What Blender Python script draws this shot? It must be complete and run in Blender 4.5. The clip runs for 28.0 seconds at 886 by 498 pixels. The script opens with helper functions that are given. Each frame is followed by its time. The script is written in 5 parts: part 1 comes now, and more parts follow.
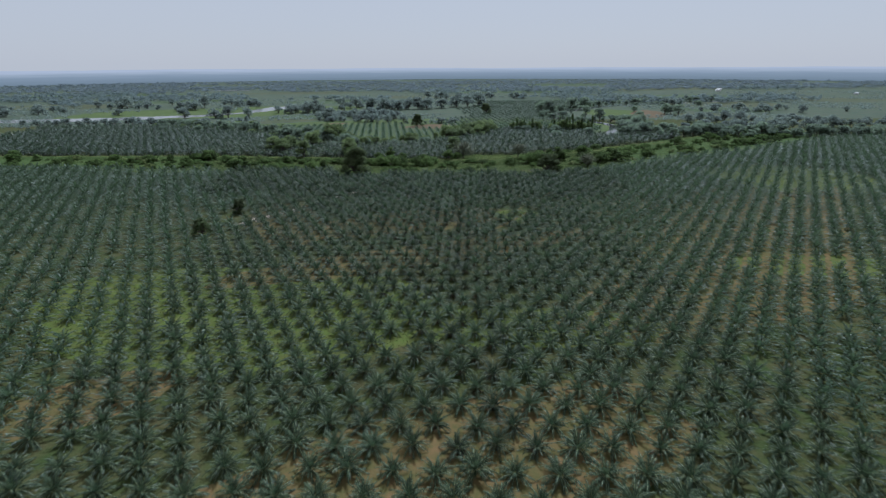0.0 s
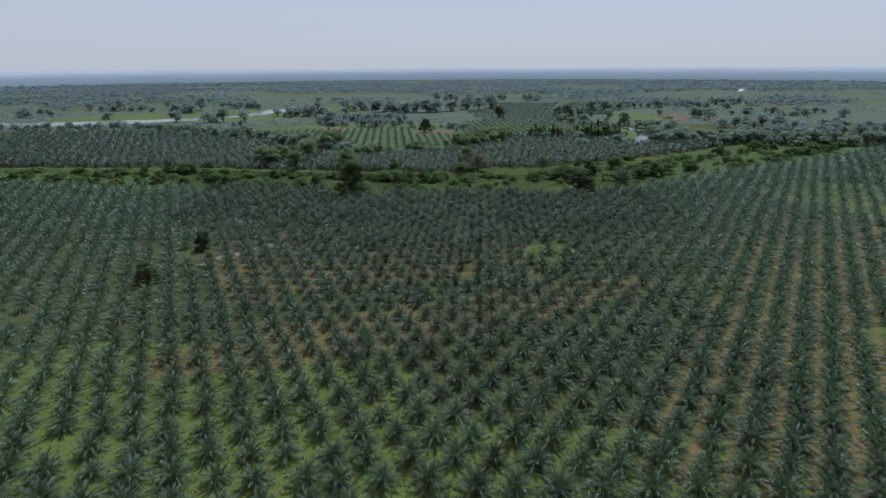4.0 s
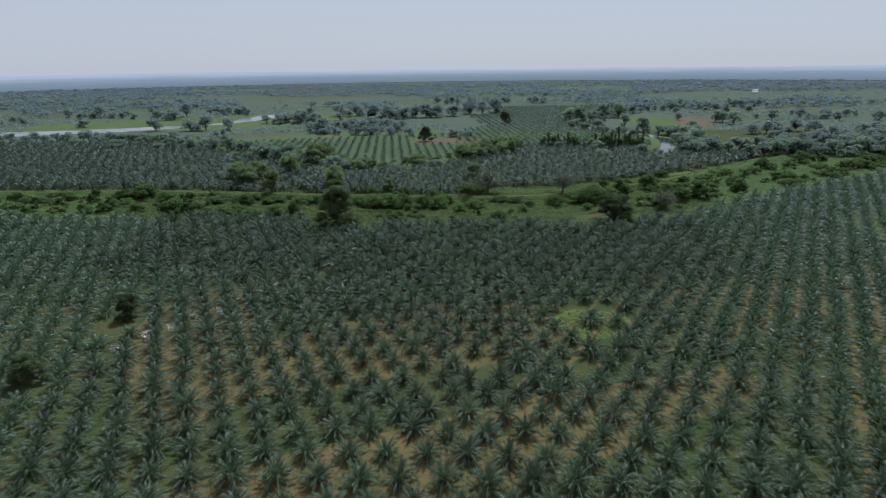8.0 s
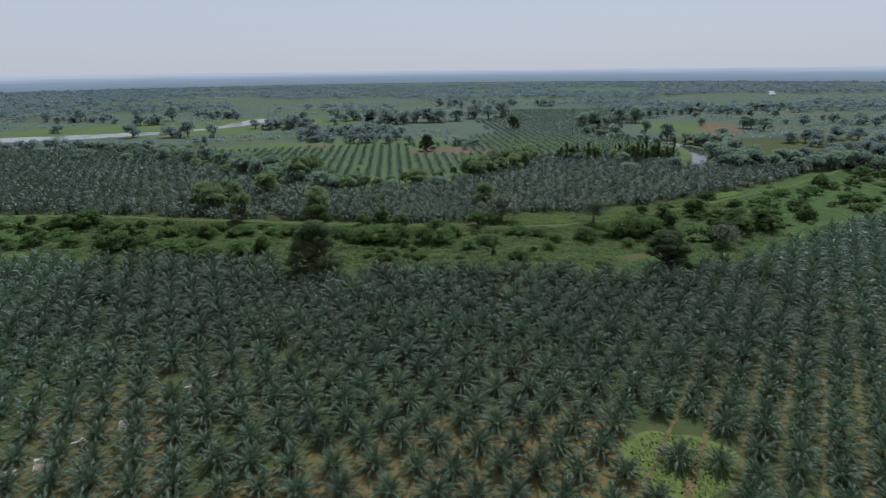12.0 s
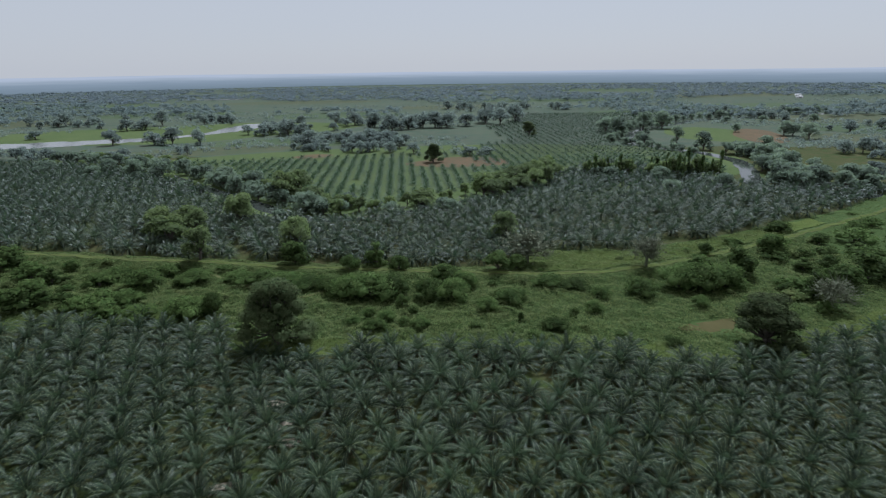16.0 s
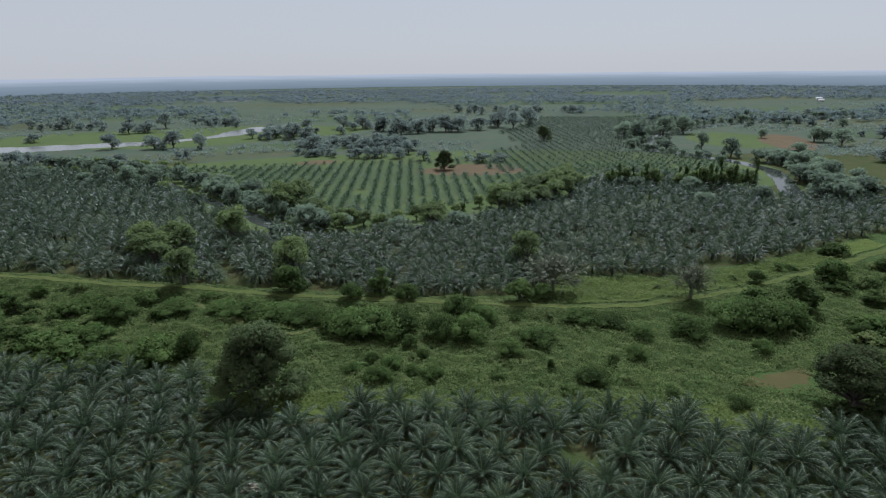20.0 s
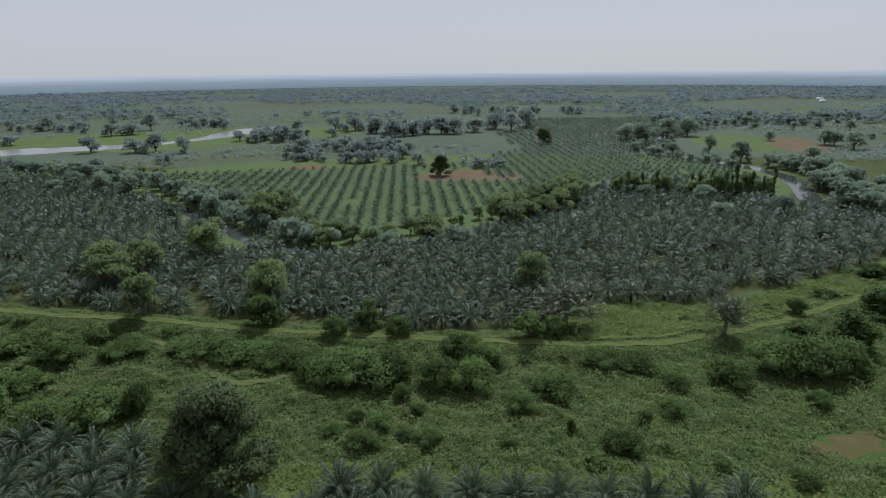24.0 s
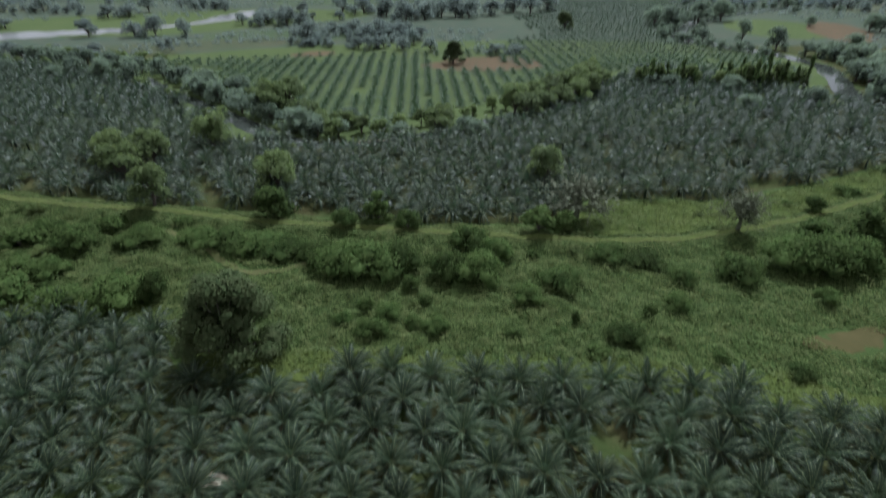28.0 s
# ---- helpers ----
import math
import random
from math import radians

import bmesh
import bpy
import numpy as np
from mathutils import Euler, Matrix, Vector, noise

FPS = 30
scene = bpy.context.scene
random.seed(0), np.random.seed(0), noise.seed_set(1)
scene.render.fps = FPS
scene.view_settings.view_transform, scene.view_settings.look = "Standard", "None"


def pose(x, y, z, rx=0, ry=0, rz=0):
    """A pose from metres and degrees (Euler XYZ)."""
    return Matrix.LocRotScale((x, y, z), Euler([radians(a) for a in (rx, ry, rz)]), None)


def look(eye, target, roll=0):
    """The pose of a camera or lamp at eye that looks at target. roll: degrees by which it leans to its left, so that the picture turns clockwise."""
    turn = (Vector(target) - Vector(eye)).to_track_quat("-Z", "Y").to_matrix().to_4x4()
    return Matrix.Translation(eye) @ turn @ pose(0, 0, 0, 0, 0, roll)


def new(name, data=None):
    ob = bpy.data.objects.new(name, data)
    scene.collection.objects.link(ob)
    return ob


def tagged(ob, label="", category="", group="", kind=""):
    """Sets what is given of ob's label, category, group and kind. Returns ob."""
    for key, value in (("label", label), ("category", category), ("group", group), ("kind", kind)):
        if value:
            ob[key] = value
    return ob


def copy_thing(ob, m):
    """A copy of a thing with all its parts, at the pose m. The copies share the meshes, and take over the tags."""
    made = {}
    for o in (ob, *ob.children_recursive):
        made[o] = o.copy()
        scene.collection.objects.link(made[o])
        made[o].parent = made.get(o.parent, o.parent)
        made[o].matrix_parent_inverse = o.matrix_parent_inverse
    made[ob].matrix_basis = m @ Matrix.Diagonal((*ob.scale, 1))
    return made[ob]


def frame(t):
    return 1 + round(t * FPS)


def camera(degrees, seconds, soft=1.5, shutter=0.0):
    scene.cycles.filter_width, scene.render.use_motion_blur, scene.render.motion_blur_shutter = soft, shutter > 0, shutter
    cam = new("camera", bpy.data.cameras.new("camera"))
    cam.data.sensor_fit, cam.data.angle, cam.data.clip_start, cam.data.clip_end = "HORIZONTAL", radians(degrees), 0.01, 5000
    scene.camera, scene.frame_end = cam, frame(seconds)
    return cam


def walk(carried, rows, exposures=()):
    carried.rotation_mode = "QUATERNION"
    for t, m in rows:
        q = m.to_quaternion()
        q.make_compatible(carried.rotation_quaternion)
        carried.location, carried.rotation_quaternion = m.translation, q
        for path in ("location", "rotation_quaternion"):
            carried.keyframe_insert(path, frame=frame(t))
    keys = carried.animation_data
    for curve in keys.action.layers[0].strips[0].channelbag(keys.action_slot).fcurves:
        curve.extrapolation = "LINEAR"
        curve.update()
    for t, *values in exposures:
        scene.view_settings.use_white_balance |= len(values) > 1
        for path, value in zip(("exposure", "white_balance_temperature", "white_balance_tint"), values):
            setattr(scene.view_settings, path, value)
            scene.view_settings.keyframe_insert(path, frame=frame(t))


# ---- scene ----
# ---- the camera and its flight ----
cam = camera(78.6, 28.0, soft=1.2, shutter=0.7)
PATH = [
    (0, (0.05, -0.01, 80.33), (1.268, 18.862, 73.828), -0.34),
    (0.5, (0.53, 8.08, 80.32), (1.684, 26.958, 73.823), -0.30),
    (1, (1.01, 15.96, 80.40), (2.088, 34.836, 73.883), -0.31),
    (1.5, (1.28, 24.56, 80.31), (2.312, 43.441, 73.788), -0.35),
    (2, (1.27, 33.00, 80.22), (2.290, 51.873, 73.675), -0.35),
    (2.5, (1.46, 40.99, 79.94), (2.428, 59.864, 73.405), -0.28),
    (3, (1.37, 48.72, 79.90), (2.343, 67.599, 73.373), -0.28),
    (3.5, (1.59, 56.35, 79.74), (2.527, 75.244, 73.246), -0.28),
    (5.5, (1.61, 92.79, 80.29), (2.580, 111.675, 73.791), -0.69),
    (6, (2.09, 100.76, 80.58), (3.036, 119.647, 74.078), -0.70),
    (6.5, (2.29, 108.29, 80.69), (3.235, 127.190, 74.205), -0.70),
    (7, (2.60, 115.78, 80.59), (3.535, 134.681, 74.117), -0.69),
    (7.5, (2.87, 123.21, 80.53), (3.795, 142.117, 74.067), -0.73),
    (8, (3.39, 131.28, 80.47), (4.286, 150.190, 74.013), -0.77),
    (8.5, (3.42, 139.41, 80.55), (4.324, 158.320, 74.088), -0.73),
    (9, (3.60, 147.31, 80.59), (4.492, 166.221, 74.132), -0.70),
    (9.5, (3.97, 155.25, 80.55), (4.843, 174.168, 74.107), -0.79),
    (10, (4.09, 163.39, 80.58), (4.958, 182.297, 74.134), -0.75),
    (10.5, (4.38, 171.42, 80.58), (5.229, 190.337, 74.139), -0.72),
    (11, (4.49, 179.33, 80.66), (5.344, 198.243, 74.219), -0.68),
    (11.5, (4.79, 187.23, 80.63), (5.631, 206.153, 74.206), -0.66),
    (12, (4.96, 195.56, 80.75), (5.799, 214.480, 74.313), -0.73),
    (12.5, (5.21, 203.54, 80.76), (6.045, 222.466, 74.334), -0.76),
    (14.5, (6.73, 236.51, 79.76), (7.416, 255.451, 73.380), -0.67),
    (15, (6.81, 244.79, 79.75), (7.441, 263.726, 73.357), -0.70),
    (15.5, (7.04, 252.80, 79.86), (7.651, 271.739, 73.460), -0.74),
    (16, (7.13, 260.66, 80.04), (7.704, 279.600, 73.650), -0.77),
    (16.5, (7.23, 268.08, 80.14), (7.684, 287.029, 73.757), -0.74),
    (17, (7.28, 274.22, 80.35), (7.638, 293.178, 73.981), -0.73),
    (17.5, (7.34, 279.21, 80.54), (7.663, 298.171, 74.182), -0.75),
    (18, (7.38, 283.12, 80.63), (7.700, 302.089, 74.304), -0.79),
    (18.5, (7.12, 285.85, 80.76), (7.465, 304.818, 74.421), -0.79),
    (19, (6.55, 287.59, 80.53), (6.906, 306.561, 74.206), -0.70),
    (19.5, (6.14, 288.74, 80.29), (6.458, 307.706, 73.962), -0.65),
    (20, (5.95, 289.33, 80.07), (6.219, 308.303, 73.742), -0.66),
    (20.5, (5.78, 290.48, 79.93), (6.031, 309.449, 73.588), -0.66),
    (21, (5.50, 292.62, 79.98), (5.726, 311.582, 73.626), -0.65),
    (21.5, (5.45, 296.02, 79.82), (5.657, 314.975, 73.461), -0.61),
    (23.5, (5.73, 313.53, 80.26), (6.137, 332.490, 73.916), -0.59),
    (24, (5.76, 316.19, 80.38), (6.204, 335.154, 74.032), -0.60),
    (24.5, (5.72, 317.70, 80.35), (6.191, 336.656, 74.000), -0.63),
    (25, (5.52, 318.40, 80.11), (5.958, 337.363, 73.760), -0.59),
    (25.5, (5.35, 318.69, 79.87), (5.669, 337.651, 73.522), -0.53),
    (26, (5.42, 318.65, 79.85), (5.615, 337.607, 73.491), -0.62),
    (26.5, (5.78, 318.45, 79.83), (5.863, 337.408, 73.458), -0.65),
    (27, (6.18, 318.18, 79.66), (6.192, 337.141, 73.293), -0.67),
    (27.5, (6.41, 317.43, 78.75), (6.377, 335.911, 71.110), -0.48),
    (28, (6.73, 318.14, 78.90), (6.660, 335.540, 69.041), -0.59),
]
walk(cam, [(t, look(eye, target, roll)) for t, eye, target, roll in PATH], [(0, 0.21, 5230, 9.5), (12, 0.25, 5330, 9), (26.8, 0.25, 5550, 9), (28, 0.35, 5500, 9)])

# ---- world, sun ----
SUN_EL, SUN_AZ = 54.0, 20.0          # degrees; azimuth from +y towards +x
world = bpy.data.worlds.new("hazy_sky")
scene.world = world
world.use_nodes = True
wn = world.node_tree.nodes
wn.clear()
sky = wn.new("ShaderNodeTexSky")
sky.sky_type = "NISHITA"
sky.sun_disc = False
sky.sun_elevation, sky.sun_rotation = radians(SUN_EL), radians(SUN_AZ)
sky.air_density, sky.dust_density, sky.ozone_density = 1.0, 1.0, 3.0
bg = wn.new("ShaderNodeBackground")
bg.inputs["Strength"].default_value = 0.008
veil = wn.new("ShaderNodeBackground")            # the even white of a hazy day over the whole sky
veil.inputs["Color"].default_value = (1.0, 0.937, 0.88, 1)
veil.inputs["Strength"].default_value = 0.44
both = wn.new("ShaderNodeAddShader")
wout = wn.new("ShaderNodeOutputWorld")
world.node_tree.links.new(sky.outputs[0], bg.inputs[0])
world.node_tree.links.new(bg.outputs[0], both.inputs[0])
world.node_tree.links.new(veil.outputs[0], both.inputs[1])
world.node_tree.links.new(both.outputs[0], wout.inputs[0])
sun_data = bpy.data.lights.new("sun", "SUN")
sun_data.energy, sun_data.angle, sun_data.color = 3.4, radians(2.0), (1.0, 0.988, 0.975)
sun = new("sun", sun_data)
se, sa = radians(SUN_EL), radians(SUN_AZ)
sun.matrix_world = look((300 * math.sin(sa) * math.cos(se), 300 * math.cos(sa) * math.cos(se), 300 * math.sin(se)), (0, 0, 0))

# ---- materials ----


def material(name, colours, scales=(0.05, 0.6), rough=0.8, bump=0.0, bump_scale=3.0, through_light=0.0, island=0.0, spec=0.3, haze_sheen=0.0, gaps=0.0):
    """A varied surface: three colours mixed by noise at two scales, with relief; leaves let some light through, and
    loose sprays of leaves have gaps, which also soften crowns as haze would.
    """
    m = bpy.data.materials.new(name)
    m.use_nodes = True
    nt = m.node_tree
    nd, ln = nt.nodes, nt.links
    nd.clear()
    out = nd.new("ShaderNodeOutputMaterial")
    bs = nd.new("ShaderNodeBsdfPrincipled")
    bs.inputs["Roughness"].default_value = rough
    bs.inputs["Specular IOR Level"].default_value = spec
    # A bluish sheen stands in for haze, lifting leaves and grass at grazing angles.
    bs.inputs["Sheen Weight"].default_value = haze_sheen
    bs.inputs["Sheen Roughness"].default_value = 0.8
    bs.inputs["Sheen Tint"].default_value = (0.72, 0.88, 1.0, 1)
    geo = nd.new("ShaderNodeNewGeometry")
    mixes = []
    for n, s in enumerate(scales):
        tex = nd.new("ShaderNodeTexNoise")
        tex.inputs["Scale"].default_value = s
        tex.inputs["Detail"].default_value = 5.0
        tex.inputs["Roughness"].default_value = 0.6
        ln.new(geo.outputs["Position"], tex.inputs["Vector"])
        ramp = nd.new("ShaderNodeValToRGB")
        ramp.color_ramp.elements[0].position, ramp.color_ramp.elements[1].position = 0.38, 0.64
        ln.new(tex.outputs["Fac"], ramp.inputs["Fac"])
        mixes.append(ramp.outputs["Color"])
    a = nd.new("ShaderNodeMix")
    a.data_type = "RGBA"
    a.inputs["A"].default_value, a.inputs["B"].default_value = (*colours[0], 1), (*colours[1], 1)
    ln.new(mixes[0], a.inputs["Factor"])
    b = nd.new("ShaderNodeMix")
    b.data_type = "RGBA"
    b.inputs["B"].default_value = (*colours[2], 1)
    half = nd.new("ShaderNodeMath")
    half.operation = "MULTIPLY"
    half.inputs[1].default_value = 0.75
    ln.new(mixes[1], half.inputs[0])
    ln.new(half.outputs[0], b.inputs["Factor"])
    ln.new(a.outputs["Result"], b.inputs["A"])
    colour = b.outputs["Result"]
    if island:
        info = nd.new("ShaderNodeObjectInfo")
        add = nd.new("ShaderNodeMath")
        add.operation = "ADD"
        ln.new(geo.outputs["Random Per Island"], add.inputs[0])
        ln.new(info.outputs["Random"], add.inputs[1])
        rng = nd.new("ShaderNodeMapRange")
        rng.inputs["From Max"].default_value = 2.0
        rng.inputs["To Min"].default_value, rng.inputs["To Max"].default_value = 1.0 - island, 1.0 + island
        ln.new(add.outputs[0], rng.inputs["Value"])
        hsv = nd.new("ShaderNodeHueSaturation")
        ln.new(rng.outputs["Result"], hsv.inputs["Value"])
        ln.new(colour, hsv.inputs["Color"])
        colour = hsv.outputs["Color"]
    ln.new(colour, bs.inputs["Base Color"])
    if bump:
        bt = nd.new("ShaderNodeTexNoise")
        bt.inputs["Scale"].default_value = bump_scale
        bt.inputs["Detail"].default_value = 4.0
        ln.new(geo.outputs["Position"], bt.inputs["Vector"])
        bp = nd.new("ShaderNodeBump")
        bp.inputs["Strength"].default_value = 1.0
        bp.inputs["Distance"].default_value = bump
        ln.new(bt.outputs["Fac"], bp.inputs["Height"])
        ln.new(bp.outputs["Normal"], bs.inputs["Normal"])
    top = bs.outputs[0]
    if through_light:
        tr = nd.new("ShaderNodeBsdfTranslucent")
        ln.new(colour, tr.inputs["Color"])
        mx = nd.new("ShaderNodeMixShader")
        mx.inputs[0].default_value = through_light
        ln.new(top, mx.inputs[1])
        ln.new(tr.outputs[0], mx.inputs[2])
        top = mx.outputs[0]
    if gaps:
        clear = nd.new("ShaderNodeBsdfTransparent")
        loose = nd.new("ShaderNodeMixShader")
        loose.inputs[0].default_value = gaps
        ln.new(top, loose.inputs[1])
        ln.new(clear.outputs[0], loose.inputs[2])
        top = loose.outputs[0]
    ln.new(top, out.inputs["Surface"])
    return m


GROUND = material("plantation_ground", [(0.040, 0.062, 0.018), (0.056, 0.068, 0.023), (0.082, 0.070, 0.032)], (0.025, 0.11), 0.95, 0.25, 1.2, spec=0.05)
# Grass greyed towards blue: some of the distance haze is in its colour.
FAR_GRASS = material("hazed_pasture_grass", [(0.058, 0.082, 0.054), (0.072, 0.096, 0.058), (0.092, 0.096, 0.064)], (0.006, 0.05), 0.9, 0.3, 0.4, spec=0.03, haze_sheen=0.015)
YOUNG_GRASS = material("row_grass", [(0.084, 0.114, 0.042), (0.104, 0.130, 0.050), (0.070, 0.094, 0.036)], (0.02, 0.25), 0.95, 0.3, 0.6, spec=0.03)
FALLOW = material("fallow_field", [(0.080, 0.086, 0.046), (0.096, 0.092, 0.052), (0.060, 0.082, 0.040)], (0.02, 0.1), 0.9, 0.3, 0.4, spec=0.03, haze_sheen=0.015)
CROP = material("crop_field", [(0.054, 0.084, 0.038), (0.070, 0.100, 0.044), (0.082, 0.092, 0.050)], (0.02, 0.12), 0.9, 0.4, 0.3, spec=0.03, haze_sheen=0.015)
BRIGHT_GRASS = material("rough_grass", [(0.082, 0.112, 0.028), (0.106, 0.130, 0.036), (0.062, 0.084, 0.023)], (0.06, 0.5), 0.95, 0.3, 1.5, spec=0.03)
PATH_SOIL = material("trodden_soil", [(0.116, 0.090, 0.036), (0.158, 0.104, 0.046), (0.074, 0.082, 0.026)], (0.08, 0.35), 0.95, 0.1, 2.0, spec=0.05)
LANE_GRASS = material("lane_grass", [(0.078, 0.110, 0.024), (0.094, 0.122, 0.028), (0.096, 0.096, 0.032)], (0.05, 0.3), 0.95, 0.2, 1.5, spec=0.05)
CLEAR_GRASS = material("clearing_grass", [(0.094, 0.130, 0.030), (0.112, 0.144, 0.036), (0.100, 0.108, 0.036)], (0.15, 0.8), 0.95, 0.2, 1.5, spec=0.05)
TRACK = material("grassy_track", [(0.084, 0.106, 0.034), (0.104, 0.114, 0.042), (0.112, 0.104, 0.050)], (0.1, 0.7), 0.95, 0.08, 3.0, spec=0.03)
COVER = material("creeper_bed", [(0.056, 0.088, 0.026), (0.068, 0.100, 0.030), (0.048, 0.074, 0.022)], (0.08, 0.8), 0.9, 0.3, 2.0, spec=0.05)
RED_SOIL = material("red_soil", [(0.125, 0.082, 0.050), (0.150, 0.095, 0.058), (0.078, 0.082, 0.042)], (0.05, 0.3), 0.95, 0.15, 1.0, spec=0.05)
MUD = material("mud", [(0.084, 0.074, 0.030), (0.098, 0.084, 0.036), (0.072, 0.068, 0.027)], (0.2, 0.8), 0.95, 0.05, 2.0, spec=0.05)
PALM_LEAF = material("palm_frond", [(0.042, 0.070, 0.037), (0.054, 0.084, 0.042), (0.072, 0.100, 0.047)], (0.03, 0.3), 0.45, through_light=0.42, island=0.7, spec=0.28, haze_sheen=0.03)
PALM_YOUNG = material("young_palm_frond", [(0.046, 0.084, 0.040), (0.056, 0.094, 0.044), (0.070, 0.100, 0.044)], (0.03, 0.3), 0.5, through_light=0.34, island=0.6, spec=0.2, haze_sheen=0.03)
PALM_RIB = material("frond_rib", [(0.128, 0.168, 0.074), (0.152, 0.188, 0.086), (0.172, 0.182, 0.096)], (0.3, 2.0), 0.5, through_light=0.2, island=0.4, spec=0.3)
PALM_DRY = material("dry_frond", [(0.16, 0.11, 0.06), (0.12, 0.085, 0.045), (0.09, 0.08, 0.04)], (0.5, 3.0), 0.85, through_light=0.1, island=0.4)
PALM_BARK = material("palm_trunk", [(0.05, 0.042, 0.032), (0.075, 0.06, 0.045), (0.04, 0.045, 0.025)], (0.5, 4.0), 0.95, 0.06, 6.0)
BARK = material("tree_bark", [(0.09, 0.075, 0.06), (0.13, 0.11, 0.09), (0.06, 0.055, 0.045)], (0.5, 4.0), 0.95, 0.05, 8.0)
TWIG = material("grey_twigs", [(0.190, 0.205, 0.140), (0.220, 0.230, 0.162), (0.165, 0.182, 0.112)], (0.5, 3.0), 0.95, island=0.3, through_light=0.4, spec=0.03)
LEAF_DARK = material("dark_leaves", [(0.066, 0.096, 0.040), (0.084, 0.112, 0.046), (0.106, 0.120, 0.056)], (0.1, 0.6), 0.7, through_light=0.5, island=0.7, spec=0.05)
LEAF_MID = material("green_leaves", [(0.080, 0.132, 0.040), (0.104, 0.156, 0.048), (0.126, 0.168, 0.058)], (0.05, 0.5), 0.6, through_light=0.5, island=0.6, spec=0.06, haze_sheen=0.03, gaps=0.2)
LEAF_SHRUB = material("shrub_leaves", [(0.066, 0.112, 0.032), (0.088, 0.136, 0.040), (0.116, 0.152, 0.050)], (0.08, 0.6), 0.7, through_light=0.5, island=0.7, spec=0.04)
LEAF_LIGHT = material("light_leaves", [(0.136, 0.192, 0.056), (0.158, 0.210, 0.062), (0.156, 0.190, 0.068)], (0.05, 0.5), 0.6, through_light=0.55, island=0.5, spec=0.06, haze_sheen=0.08, gaps=0.22)
LEAF_COVER = material("creeper_leaves", [(0.104, 0.150, 0.046), (0.130, 0.174, 0.053), (0.166, 0.188, 0.066)], (0.03, 0.25), 0.8, through_light=0.45, island=0.55, spec=0.06, haze_sheen=0.03)
# Pale and bluish: haze is mixed into these four leaf colours.
LEAF_FAR = material("hazed_distant_leaves", [(0.180, 0.218, 0.232), (0.190, 0.228, 0.238), (0.198, 0.232, 0.232)], (0.004, 0.02), 0.9, through_light=0.55, island=0.12, spec=0.02, haze_sheen=0.2, gaps=0.2)
LEAF_PASTURE = material("hazed_pasture_leaves", [(0.176, 0.218, 0.184), (0.194, 0.236, 0.192), (0.206, 0.240, 0.184)], (0.01, 0.1), 0.8, through_light=0.55, island=0.3, spec=0.03, haze_sheen=0.15, gaps=0.42)
LEAF_WOOD = material("hazed_wood_leaves", [(0.152, 0.194, 0.182), (0.166, 0.208, 0.188), (0.174, 0.212, 0.182)], (0.006, 0.05), 0.9, through_light=0.55, island=0.2, spec=0.02, haze_sheen=0.2, gaps=0.25)
LEAF_BANK = material("hazed_bank_leaves", [(0.150, 0.204, 0.118), (0.172, 0.226, 0.128), (0.190, 0.230, 0.134)], (0.05, 0.5), 0.7, through_light=0.55, island=0.5, spec=0.05, haze_sheen=0.2, gaps=0.32)
PALM_TALL = material("tall_palm_frond", [(0.050, 0.086, 0.048), (0.064, 0.104, 0.054), (0.094, 0.126, 0.060)], (0.03, 0.3), 0.42, through_light=0.42, island=0.8, spec=0.32, haze_sheen=0.04)
GRASS_LEAF = material("grass_blades", [(0.086, 0.124, 0.028), (0.104, 0.138, 0.034), (0.110, 0.124, 0.044)], (0.05, 0.3), 0.8, through_light=0.3, island=0.25, spec=0.05)


def water_material(name, colour, rough):
    m = bpy.data.materials.new(name)
    m.use_nodes = True
    nd, ln = m.node_tree.nodes, m.node_tree.links
    bs = nd["Principled BSDF"]
    bs.inputs["Base Color"].default_value = (*colour, 1)
    bs.inputs["Roughness"].default_value = rough
    bs.inputs["IOR"].default_value = 1.33
    geo = nd.new("ShaderNodeNewGeometry")
    tex = nd.new("ShaderNodeTexNoise")
    tex.inputs["Scale"].default_value = 0.5
    tex.inputs["Detail"].default_value = 3.0
    bp = nd.new("ShaderNodeBump")
    bp.inputs["Distance"].default_value = 0.015
    ln.new(geo.outputs["Position"], tex.inputs["Vector"])
    ln.new(tex.outputs["Fac"], bp.inputs["Height"])
    ln.new(bp.outputs["Normal"], bs.inputs["Normal"])
    return m


WATER = water_material("river_water", (0.045, 0.05, 0.042), 0.06)
POND = water_material("pond_water", (0.16, 0.16, 0.15), 0.2)

# ---- mesh helpers ----
rs = np.random.RandomState(7)


def mesh_of(name, verts, tris, mat, smooth=False, normals=None):
    """A mesh from arrays of places and triangles."""
    me = bpy.data.meshes.new(name)
    verts, tris = np.asarray(verts, np.float32), np.asarray(tris, np.int32)
    me.vertices.add(len(verts))
    me.vertices.foreach_set("co", verts.ravel())
    me.loops.add(tris.size)
    me.loops.foreach_set("vertex_index", tris.ravel())
    me.polygons.add(len(tris))
    me.polygons.foreach_set("loop_start", np.arange(0, tris.size, 3, dtype=np.int32))
    me.polygons.foreach_set("loop_total", np.full(len(tris), 3, np.int32))
    if smooth:
        me.polygons.foreach_set("use_smooth", np.ones(len(tris), bool))
    me.update(calc_edges=True)
    if normals is not None:
        me.normals_split_custom_set_from_vertices(np.asarray(normals, np.float32))
    me.materials.append(mat)
    return me


def leaf_mesh(name, cloud, mat):
    """Leaves whose shading follows the rounded mass that they cover."""
    v, t, nrm = cloud
    return mesh_of(name, v, t, mat, True, nrm)


